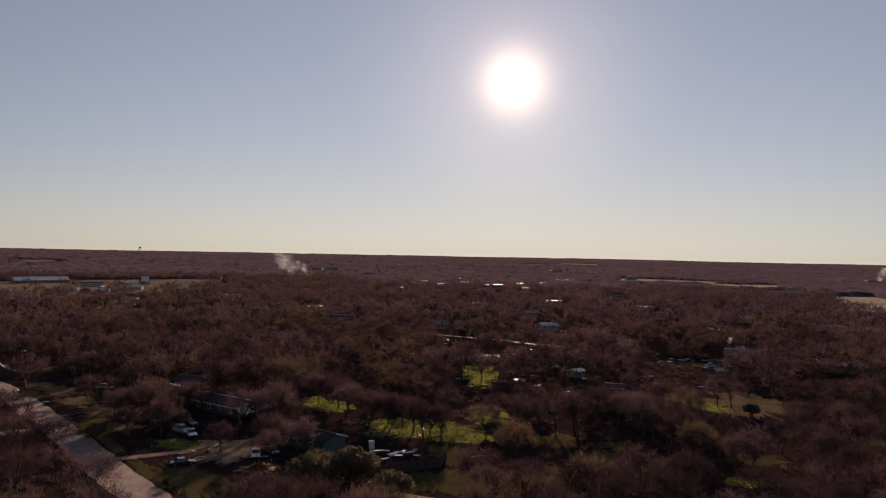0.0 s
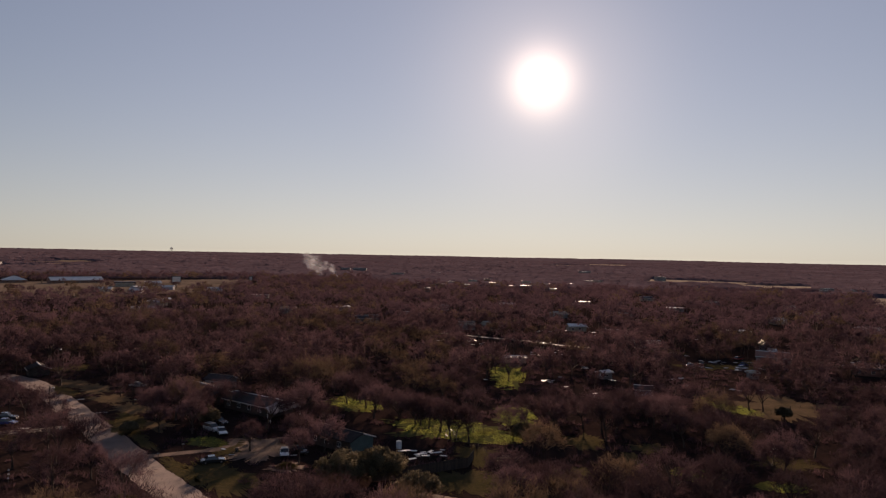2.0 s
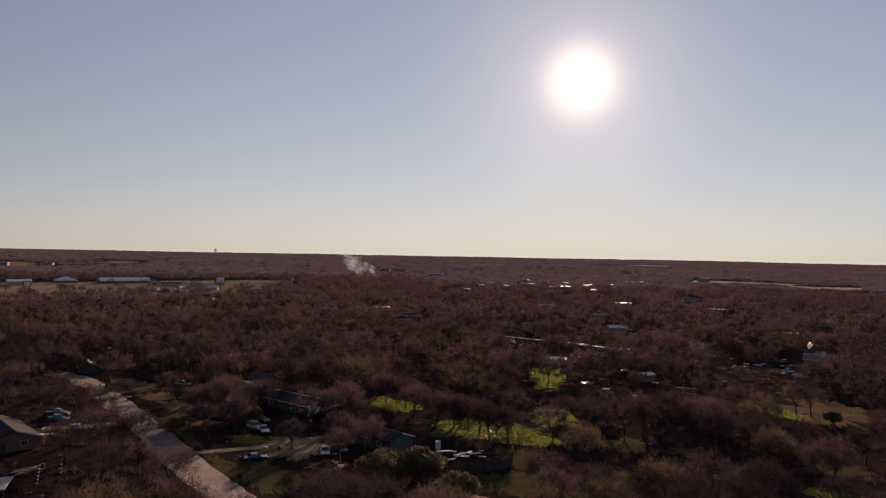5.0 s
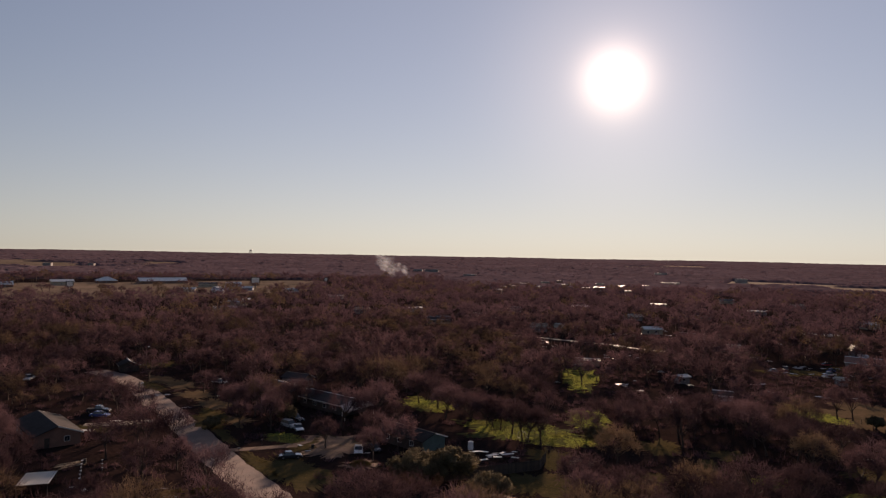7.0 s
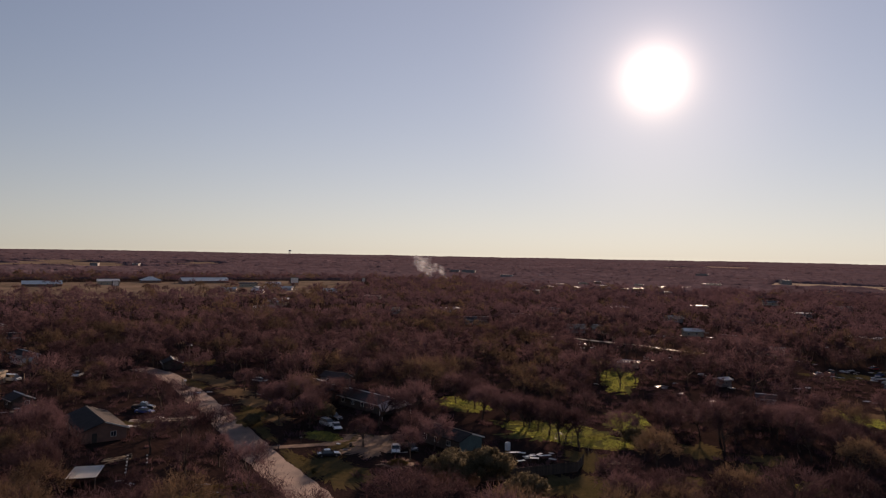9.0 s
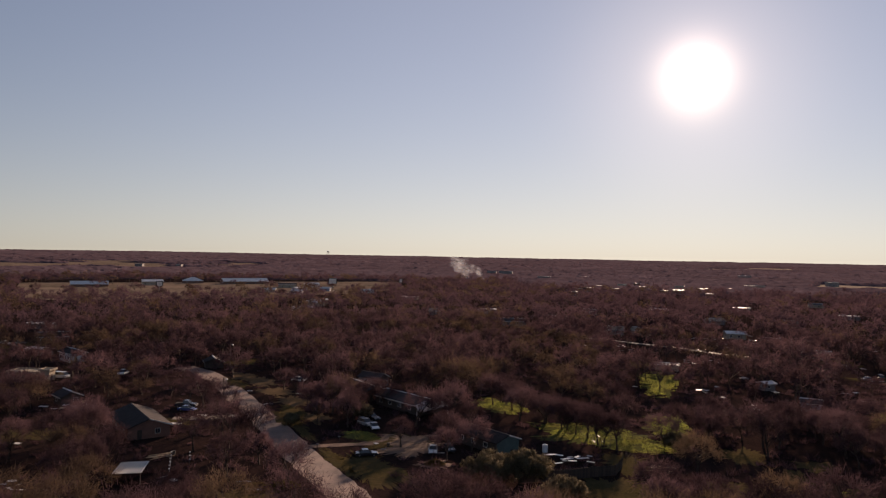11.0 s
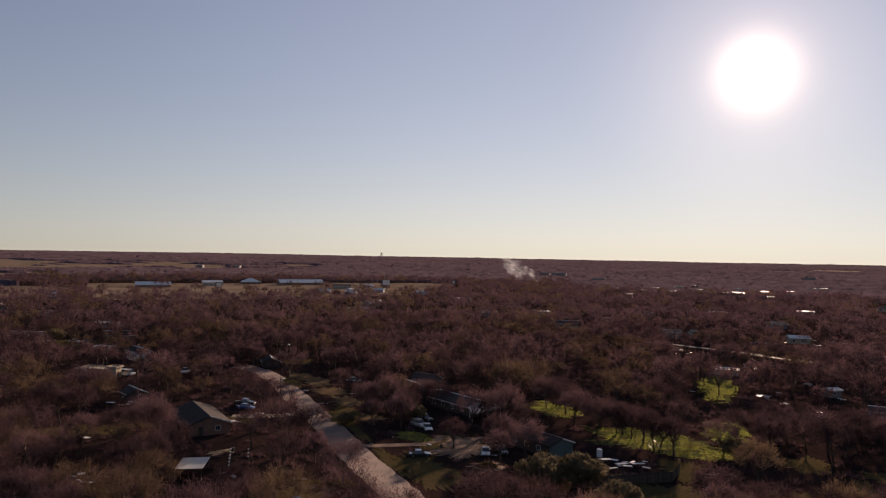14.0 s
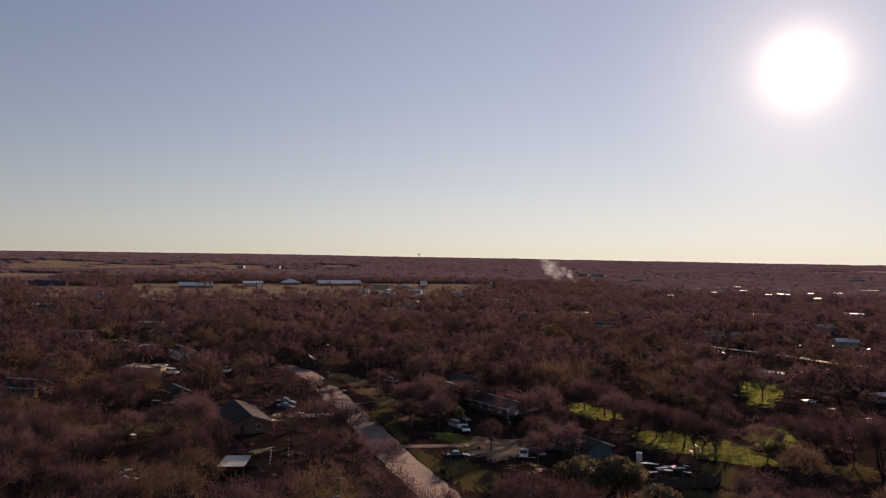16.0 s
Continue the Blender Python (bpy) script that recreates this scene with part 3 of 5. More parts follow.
# ---- buildings ----
def window(parent, x, y, z, w, h, face, mats=("trim", "glass")):
    """A window standing in a wall; face: 'x+', 'x-', 'y+', 'y-'."""
    d = 0.05
    if face[0] == "y":
        s = 1 if face[1] == "+" else -1
        fr = boxes((x - w / 2 - 0.08, x + w / 2 + 0.08, y - d, y + d, z - h / 2 - 0.08, z - h / 2), (x - w / 2 - 0.08, x + w / 2 + 0.08, y - d, y + d, z + h / 2, z + h / 2 + 0.08),
                   (x - w / 2 - 0.08, x - w / 2, y - d, y + d, z - h / 2, z + h / 2), (x + w / 2, x + w / 2 + 0.08, y - d, y + d, z - h / 2, z + h / 2),
                   (x - 0.025, x + 0.025, y - d, y + d, z - h / 2, z + h / 2))
        pane = boxes((x - w / 2, x + w / 2, y - 0.02 + s * 0.015, y + 0.02 + s * 0.015, z - h / 2, z + h / 2))
    else:
        s = 1 if face[1] == "+" else -1
        fr = boxes((x - d, x + d, y - w / 2 - 0.08, y + w / 2 + 0.08, z - h / 2 - 0.08, z - h / 2), (x - d, x + d, y - w / 2 - 0.08, y + w / 2 + 0.08, z + h / 2, z + h / 2 + 0.08),
                   (x - d, x + d, y - w / 2 - 0.08, y - w / 2, z - h / 2, z + h / 2), (x - d, x + d, y + w / 2, y + w / 2 + 0.08, z - h / 2, z + h / 2),
                   (x - d, x + d, y - 0.025, y + 0.025, z - h / 2, z + h / 2))
        pane = boxes((x - 0.02 + s * 0.015, x + 0.02 + s * 0.015, y - w / 2, y + w / 2, z - h / 2, z + h / 2))
    f = part("window", fr, M[mats[0]], parent)
    part("pane", pane, M[mats[1]], f)


def house(x, y, rz, long, wide, wall_h, rise, wall, roof, label, kind="gable", name="house", category="house", windows=3, eave=0.45, cap=True, chimney=False, door=True, group="", keep=None):
    """A small house, its ridge along its own x."""
    if 225 < math.hypot(x, y) < 700 and wall in ("siding", "bluesiding") and rise < 2:
        wall = "dull"
        if roof in ("metalroof", "whiteroof"):
            rise = 0.4
    h = thing(name, x, y, rz, 0, label, category, group)
    L, W = long / 2, wide / 2
    if kind == "gable":
        part("wall", prism([(-W, 0), (W, 0), (W, wall_h), (0, wall_h + rise * W / (W + eave)), (-W, wall_h)], -L, L), M[wall], h)
    else:
        part("wall", boxes((-L, L, -W, W, 0, wall_h)), M[wall], h)
    t = 0.16
    E, R = W + eave, L + eave
    drop = wall_h - rise * eave / (W + 0.01) * 0.5 + 0.05
    top = wall_h + rise + 0.08
    if kind == "gable":
        for s in (-1, 1):
            prof = [(0, top), (s * E, drop), (s * E, drop + t), (0, top + t)]
            part("roof_slope", prism(prof, -R, R), M[roof], h)
        ridge = (-R, R)
        for s in (-R, R):
            part("barge_board", solid([(s - 0.04, 0, top + t), (s + 0.04, 0, top + t), (s - 0.04, E, drop + t), (s + 0.04, E, drop + t), (s - 0.04, 0, top - 0.1), (s + 0.04, 0, top - 0.1), (s - 0.04, E, drop - 0.1), (s + 0.04, E, drop - 0.1)],
                                 [(0, 1, 3, 2), (4, 6, 7, 5), (0, 4, 5, 1), (2, 3, 7, 6), (0, 2, 6, 4), (1, 5, 7, 3)]), M["trim"], h)
    elif kind == "hip":
        k = min(W * 0.95, L * 0.9)
        v = [(-R, -E, drop), (R, -E, drop), (R, E, drop), (-R, E, drop), (-L + k, 0, top), (L - k, 0, top)]
        low = [(a, b, drop - t) for a, b, _ in v[:4]]
        part("roof", solid(v + low, [(0, 1, 5, 4), (2, 3, 4, 5), (1, 2, 5), (3, 0, 4), (0, 1, 7, 6), (1, 2, 8, 7), (2, 3, 9, 8), (3, 0, 6, 9), (6, 7, 8, 9)]), M[roof], h)
        ridge = (-L + k, L - k)
    else:
        part("roof", boxes((-R, R, -E, E, wall_h, wall_h + 0.3), bevel=0.05), M[roof], h)
        part("parapet", boxes((-R, R, -E, -E + 0.2, wall_h + 0.3, wall_h + 0.6), (-R, R, E - 0.2, E, wall_h + 0.3, wall_h + 0.6), (-R, -R + 0.2, -E + 0.2, E - 0.2, wall_h + 0.3, wall_h + 0.6), (R - 0.2, R, -E + 0.2, E - 0.2, wall_h + 0.3, wall_h + 0.6)), M[wall], h)
        cap = False
    # tan strip stands for the sunlit sliver along the roof top
    if not cap and kind == "gable":
        part("ridge_cap", prism([(-0.12, top + 0.08), (0, top + t + 0.04), (0.12, top + 0.08), (0, top + t - 0.01)], *ridge), M["tan"], h)
    # white cap paints in the sunlit ridge line; metal roofs keep plain metal
    if cap:
        part("ridge_cap", prism([(-0.28, top + 0.02), (0, top + t + 0.1), (0.28, top + 0.02), (0, top + t + 0.02)], *ridge), M["trim" if roof != "metalroof" else "metalroof"], h)
        for s in (-1, 1):
            part("fascia", boxes((-R, R, s * E - 0.03, s * E + 0.03, drop - 0.14, drop + 0.1)), M["trim"], h)
    for s in (-1, 1):
        for i in range(windows):
            px = -L + long * (i + 0.5 + (0.2 if s > 0 else 0)) / (windows + 0.4)
            window(h, px, s * W, min(1.5, wall_h * 0.6), 1.1, min(1.1, wall_h * 0.4), "y-" if s < 0 else "y+")
    if windows:
        window(h, L, W * 0.4, 1.5, 1.0, 1.0, "x+")
        window(h, -L, -W * 0.4, 1.5, 1.0, 1.0, "x-")
    if door:
        d = part("door", boxes((L - 0.04, L + 0.05, -W * 0.55, -W * 0.55 + 0.95, 0, 2.05)), M["wood"], h)
        part("door_handle", boxes((L + 0.05, L + 0.1, -W * 0.55 + 0.8, -W * 0.55 + 0.86, 0.98, 1.04)), M["steel"], d)
    if chimney:
        part("chimney", boxes((-L * 0.3, -L * 0.3 + 0.7, 0.3, 1.0, wall_h, top + 0.9), bevel=0.03), M["brick"], h)
    if 225 < math.hypot(x, y) < 700:
        clear(x, y, max(wide, long) * 0.5, 1.0)
        return h
    clear(x, y, keep if keep is not None else max(wide, long * 0.7) * 0.5, 0.95 if math.hypot(x, y) < 700 else 0.84)
    return h


# dark wood colour carries the shadow on this house's walls
long_house = house(-54.6, 184.4, -34, 18, 7.8, 2.5, 1.25, "wood", "shinglegrey", "long low house with a grey gabled roof and pale end carport", windows=4)
# its open carport, a pale roof sloping off the end of the house
part("carport_roof", solid([(8.6, 0.3, 3.95), (8.6, -4.7, 2.75), (14.2, -8.0, 2.25), (12.4, 3.9, 2.5), (8.6, 0.3, 3.8), (8.6, -4.7, 2.6), (14.2, -8.0, 2.1), (12.4, 3.9, 2.35)],
                           [(0, 1, 2), (0, 2, 3), (4, 6, 5), (4, 7, 6), (0, 4, 5, 1), (1, 5, 6, 2), (2, 6, 7, 3), (3, 7, 4, 0)]), M["palegrey"], long_house, "pale grey carport roof")
for px, py, hgt in ((13.8, -7.6, 2.1), (12.1, 3.5, 2.36), (9.3, -4.6, 2.5)):
    part("carport_post", boxes((px - 0.07, px + 0.07, py - 0.07, py + 0.07, 0, hgt)), M["trim"], long_house)
# black panel on the solid end wall, painted shade of an opening
part("opening_shade", boxes((9.0, 9.06, -3.2, -0.4, 0.0, 2.15)), M["dark"], long_house)
# long walls in dark wood, their shadow put into the colour
teal_house = house(-27.2, 153.4, -37, 13, 6.6, 2.4, 1.2, "wood", "shingle", "low house with teal end wall and dark grey gabled roof", windows=3, cap=False, keep=3)
part("end_wall", prism([(-3.3, 0), (3.3, 0), (3.3, 2.55), (0, 3.4), (-3.3, 2.4)], 6.5, 6.56), M["teal"], teal_house, "teal-painted end wall")
house(-72.0, 196.0, -41.5, 17, 8, 2.6, 1.2, "brick", "shinglegrey", "brick house with a low grey roof, its sunlit ridge coloured white", windows=4)
house(-74.5, 213, -20, 8, 5, 2.6, 1.2, "dull", "shinglegrey", "grey-roofed outbuilding among trees", windows=1, cap=False, name="outbuilding", category="shed")
house(-106.5, 142.3, -41, 18, 9, 2.5, 1.7, "brick", "shingle", "long brick house with a low dark gabled roof", windows=4, cap=False)
house(-194, 221, -26, 10, 5.5, 3.3, 1.1, "trim", "shingle", "tall white-sided house with a dark gabled roof", windows=4, chimney=True)
house(-180.5, 187.5, 8, 11, 6, 2.1, 0.5, "tan", "tanroof", "low tan building with an almost flat tan roof", "flat", windows=2)
house(-172.5, 186, 8, 3, 3, 3.2, 0.5, "tan", "tanroof", "small square tan pump house", "flat", windows=0, name="pump_house", category="shed")
house(-139.5, 226.5, -52, 6, 6, 2.1, 1.4, "wood", "shingle", "white-trimmed gabled carport at the end of the road", windows=0, name="carport", category="shed", keep=7)
house(-216, 229, -5, 8, 5, 2.4, 1.0, "siding", "whiteroof", "white-roofed shed in the woods", windows=1, name="shed", category="shed")
house(-283, 302, 5, 14, 6, 2.8, 1.2, "siding", "whiteroof", "white mobile home with a white roof", windows=4, name="mobile_home", category="house")
house(-240, 262, 40, 12, 7, 2.7, 1.6, "brick", "shingle", "brick house with a dark roof", windows=3)
house(-142, 160, -30, 6, 5, 2.4, 1.2, "wood", "shinglegrey", "small weathered timber shed in a cluttered yard", windows=1, name="shed", category="shed")
house(-184, 146, 10, 12, 7, 2.7, 1.6, "brick", "shingle", "brick house with a dark roof in the woods", windows=3)
house(-270, 240, 15, 15, 8, 2.8, 1.8, "tan", "tanroof", "tan-roofed house at a woodland edge", windows=3)
house(47, 247, 35, 4, 3.2, 2.2, 1.0, "siding", "whiteroof", "white gabled shed standing among trees", windows=1, name="shed", category="shed", keep=5)
house(53, 217, -15, 5, 4, 2.3, 0.8, "bluesiding", "shinglegrey", "blue-grey shed with a grey roof", windows=1, name="shed", category="shed", keep=4)
house(132, 315.6, -5, 3, 2.6, 2.2, 0.6, "trim", "whiteroof", "small white shed beside a red-roofed house", windows=0, name="shed", category="shed", keep=5)
house(133.4, 327, 86, 6, 4, 3.4, 1.8, "siding", "redroof", "white gable-ended cottage in a yard", windows=2)
house(100, 254.5, -5, 3.4, 2.6, 2.2, 0.4, "siding", "tanroof", "small pale garden shed", windows=1, name="shed", category="shed", keep=4)
house(124, 294, -25, 13, 7, 2.7, 1.6, "siding", "redroof", "house with a reddish roof in the woods", windows=3)
house(144, 394, -15, 17, 8, 3.0, 1.4, "siding", "whiteroof", "long building with a bright white roof", windows=3)
house(152, 267, -28, 20, 8, 3.0, 0.8, "brick", "redroof", "long dark-roofed house with pale eaves", windows=4)
house(18.2, 278.5, -4, 8.6, 4, 2.1, 0.3, "tan", "tanroof", "low tan shed at the head of a glade", windows=0, name="shed", category="shed", keep=5)
house(82, 331, -10, 11, 6, 2.8, 0.7, "tan", "tanroof", "tan house in a sunlit clearing", windows=3)
house(-2, 395, 10, 10, 7, 2.8, 1.4, "siding", "tanroof", "small pale house deep in the woods", windows=2)
house(12, 396, -25, 9, 6, 2.8, 1.4, "tan", "tanroof", "small tan house deep in the woods", windows=2, keep=4)
# small roofs scattered through the woods
SMALL = [(-60, 420, 20), (-36, 455, -10), (60, 400, 5), (75, 372, -30), (-210, 452, 35), (-232, 530, 50), (-225, 505, 0), (-304, 640, 10), (-340, 650, 20),
         (-120, 470, 0), (-90, 500, 40), (-20, 520, -15), (30, 560, 8), (95, 610, 0), (160, 560, -20), (200, 470, 10), (230, 420, 0), (250, 530, 25),
         (-438, 362, 30), (-410, 340, 0), (-360, 330, 45), (-500, 470, 15), (-470, 440, -10), (-250, 690, 30), (-180, 610, 5), (170, 690, -8), (215, 640, 12), (265, 600, 30),
         (-300, 700, 10), (-325, 690, 60), (60, 480, 20), (110, 505, -12)]
rs = random.Random(5)
for x, y, rz in SMALL:
    roof = rs.choice(["whiteroof", "metalroof", "metalroof", "tanroof", "shinglegrey"])
    wall = rs.choice(["siding", "tan", "siding", "bluesiding"])
    words = {"whiteroof": "white", "metalroof": "bare metal", "tanroof": "tan", "shinglegrey": "grey shingled"}[roof]
    house(x, y, rz, rs.uniform(9, 15), rs.uniform(6, 8), 2.8, rs.uniform(0.8, 1.4), wall, roof, f"distant house with a {words} roof among bare trees", windows=2, keep=4)

# the farm buildings and shops along the open field
house(-446, 791, 42.9, 54, 20, 3.4, 3.4, "brick", "whiteroof", "very long pale metal farm building in a field", name="barn", category="barn", windows=6, keep=20)
house(-507, 775, 43, 22, 18, 3.0, 4.0, "brick", "whiteroof", "pale hip-roofed barn on the open field", "hip", name="barn", category="barn", windows=3, keep=14)
house(-516, 709, 42, 22, 14, 4.0, 2.0, "tan", "whiteroof", "tan farm store on the open field", name="barn", category="barn", windows=3, keep=14)
house(-546, 645, 41, 36, 16, 2.6, 3.0, "brick", "whiteroof", "long dark-walled barn with a pale roof", name="barn", category="barn", windows=4, keep=18)
house(-345, 765, 40, 16, 9, 3.5, 1.5, "siding", "whiteroof", "white farm shed in the field", name="barn", category="barn", windows=2, keep=10)
house(-366, 745, 30, 20, 9, 3.5, 1.2, "tan", "shingle", "dark-roofed farm shed in the field", name="barn", category="barn", windows=2, keep=10)
SHOPS = [(-44, 827, 9), (-32, 836, 8), (-24, 927, 13), (-3, 846, 7), (25, 1031, 9), (48, 830, 11), (66, 844, 12), (99, 900, 12), (91, 778, 7), (181, 1050, 24), (-44, 744, 6), (30, 905, 10), (-62, 880, 8), (76, 960, 10), (5, 980, 12), (130, 930, 9)]
for x, y, w in SHOPS:
    house(x, y, rs.uniform(-8, 8), w, rs.uniform(8, 12), rs.uniform(4.6, 5.4), 0.3, rs.choice(["tan", "brick"]), "whiteroof", "far white-roofed shop building in the town", "flat", name="shop_building", category="building", windows=2, keep=4)
FAR = [(-213, 1374, 26, 12, 9), (-245, 1400, 18, 10, 8), (-120, 1190, 20, 12, 6.5), (-60, 1250, 18, 12, 6.5), (330, 1250, 16, 14, 7), (760, 1260, 20, 14, 7), (240, 1500, 24, 16, 8), (445, 905, 12, 9, 6.5), (420, 860, 10, 8, 6.5), (470, 880, 12, 9, 6.5), (-1000, 1330, 16, 10, 7), (-930, 1370, 12, 10, 7)]
for x, y, w, d, hh in FAR:
    turn = rs.uniform(-15, 15)
    b = house(x, y, turn, w, d, hh, 0.5, "dull", "whiteroof", "pale flat-roofed building far across the woods", "flat", name="far_building", category="building", windows=6, keep=0)
    b.matrix_world = pose(x, y, terrain(x, y) - 0.1, 0, 0, turn)


# ---- open metal-roofed shelter with striped ribs ----
def ribbed_shelter(x, y, rz, long, wide):
    s = thing("ribbed_shelter", x, y, rz, 0, "open shelter with a ribbed bare metal roof", "shelter")
    for px in (-long / 2 + 0.2, long / 2 - 0.2):
        for py, hgt in ((-wide / 2 + 0.2, 2.26), (wide / 2 - 0.2, 1.98)):
            part("post", boxes((px - 0.07, px + 0.07, py - 0.07, py + 0.07, 0, hgt)), M["wood"], s)
    n = 12
    tilt = -0.3
    for i in range(n):
        x0 = -long / 2 + long * i / n
        w = long / n
        for a, b, lift, mat in ((x0, x0 + w * 0.5, 0.0, "dark"), (x0 + w * 0.5, x0 + w, 0.03, "white")):
            part("roof_rib" if lift else "roof_panel", solid([(a, -wide / 2, 2.3 + lift), (b, -wide / 2, 2.3 + lift), (b, wide / 2, 2.3 + tilt + lift), (a, wide / 2, 2.3 + tilt + lift),
                                         (a, -wide / 2, 2.25), (b, -wide / 2, 2.25), (b, wide / 2, 2.25 + tilt), (a, wide / 2, 2.25 + tilt)],
                                        [(0, 1, 2, 3), (4, 7, 6, 5), (0, 4, 5, 1), (1, 5, 6, 2), (2, 6, 7, 3), (3, 7, 4, 0)]), M[mat], s)
    clear(x, y, 4.5, 0.8)


ribbed_shelter(-85.1, 111.2, 27, 5.0, 8.2)


# ---- cars ----
def car(style, colour, label):
    """A parked car, nose along +x, built at the origin."""
    long, wide, tall = {"sedan": (4.7, 1.8, 1.45), "suv": (4.7, 1.9, 1.75), "pickup": (5.6, 1.95, 1.85), "van": (5.2, 2.0, 2.1)}[style]
    name = {"sedan": "sedan_car", "suv": "estate_car", "pickup": "pickup_truck", "van": "delivery_van"}[style]
    c = thing(name, 0, 0, 0, 0, label, "car", "parked cars")
    L, W, belt = long / 2, wide / 2, tall * 0.58
    prof = [(-L, 0.35), (-L + 0.05, belt - 0.08), (-L + 0.2, belt), (L - 1.2, belt), (L - 0.25, belt - 0.12), (L, belt - 0.3), (L, 0.35), (L - 0.2, 0.25), (-L + 0.2, 0.25)]
    bm = prism([(a, b) for a, b in prof], -W, W)
    bmesh.ops.rotate(bm, cent=(0, 0, 0), matrix=Matrix.Rotation(radians(-90), 3, "Z"), verts=bm.verts)
    for v in bm.verts:
        v.co.x, v.co.y = v.co.x, v.co.y
    bmesh.ops.bevel(bm, geom=[e for e in bm.edges if e.calc_length() > 0.5], offset=0.06, segments=2, affect="EDGES")
    part("body", bm, PAINT[colour], c)
    span = {"sedan": (-L + 0.75, L - 1.35, -L + 1.35, L - 2.1), "suv": (-L + 0.1, L - 1.25, -L + 0.4, L - 1.9), "pickup": (-L + 2.1, L - 1.4, -L + 2.25, L - 2.1), "van": (-L + 0.06, L - 0.6, -L + 0.12, L - 1.3)}[style]
    a, b, ta, tb = span
    w1, w2 = W - 0.06, W - 0.24
    part("cabin_glass", solid([(a, -w1, belt - 0.02), (b, -w1, belt - 0.02), (b, w1, belt - 0.02), (a, w1, belt - 0.02), (ta, -w2, tall - 0.06), (tb, -w2, tall - 0.06), (tb, w2, tall - 0.06), (ta, w2, tall - 0.06)],
                          [(0, 3, 2, 1), (4, 5, 6, 7), (0, 1, 5, 4), (1, 2, 6, 5), (2, 3, 7, 6), (3, 0, 4, 7)]), M["glass"], c)
    part("roof", boxes((ta - 0.04, tb + 0.04, -w2 - 0.03, w2 + 0.03, tall - 0.06, tall), bevel=0.025), PAINT[colour], c)
    if style == "pickup":
        part("cargo_bed", boxes((-L + 0.15, -L + 1.95, -W + 0.12, W - 0.12, belt + 0.01, belt + 0.06)), M["dark"], c)
    for px in (-L + 0.85, L - 0.9):
        for s in (-1, 1):
            bm = bmesh.new()
            bmesh.ops.create_cone(bm, cap_ends=True, segments=14, radius1=0.33, radius2=0.33, depth=0.22, matrix=Matrix.Translation((px, s * (W - 0.1), 0.33)) @ Matrix.Rotation(radians(90), 4, "X"))
            wl = part("wheel", bm, M["dark"], c)
            bm = bmesh.new()
            bmesh.ops.create_cone(bm, cap_ends=True, segments=10, radius1=0.19, radius2=0.17, depth=0.24, matrix=Matrix.Translation((px, s * (W - 0.1), 0.33)) @ Matrix.Rotation(radians(90), 4, "X"))
            part("rim", bm, M["steel"], wl)
    for s in (-1, 1):
        part("headlight", boxes((L - 0.03, L + 0.015, s * (W - 0.35) - 0.16, s * (W - 0.35) + 0.16, belt - 0.5, belt - 0.34)), M["lamp_clear"], c)
        part("taillight", boxes((-L - 0.01, -L + 0.05, s * (W - 0.2) - 0.1, s * (W - 0.2) + 0.1, belt - 0.4, belt - 0.12)), M["lamp_red"], c)
    for s in (-1, 1):
        part("bumper", boxes((s * L - 0.06, s * L + 0.06, -W + 0.08, W - 0.08, 0.32, 0.5), bevel=0.03), M["dark"], c)
    return c


CARS = [("suv", "silver", "silver estate car parked beside a green lawn", [(-58.6, 162.3, -35)]),
        ("pickup", "black", "black pickup truck parked beside a house", [(-59.6, 168.4, -30), (-134, 152, 20), (91, 281, 60), (-110.5, 166.5, 15)]),
        ("sedan", "white", "white sedan car parked on bare ground", [(-37.2, 144.8, -75), (-55.6, 160, -60), (-99, 210.8, 0), (104, 275, 20), (-252, 248, 10), (1.5, 339, 0)]),
        ("sedan", "grey", "dark grey sedan car parked on dry grass", [(-131, 155.5, 25), (-247, 251, 60), (86, 278, 10)]),
        ("sedan", "black", "black sedan car parked on dry grass", [(-49.5, 138, 25), (-34.3, 147, -60)]),
        ("sedan", "blue", "dark blue sedan car parked in a yard", [(-107.5, 162.5, 5), (108, 284, 50)]),
        ("van", "white", "white van parked beside a driveway", [(-171.5, 190.5, 0), (-236, 534, 30)]),
        ("pickup", "white", "white pickup truck parked in the woods", [(-158, 202.5, -70), (-208, 456, 0), (-310, 708, 40)]),
        ("sedan", "red", "red sedan car parked among trees", [(112, 300, 30), (-228, 236, 20)])]
for style, colour, label, spots in CARS:
    first = car(style, colour, label)
    for i, (x, y, rz) in enumerate(spots):
        if i:
            copy_thing(first, pose(x, y, 0.03, 0, 0, rz))
        clear(x, y, 2.5, 0.9)
    first.matrix_world = pose(spots[0][0], spots[0][1], 0.03, 0, 0, spots[0][2])


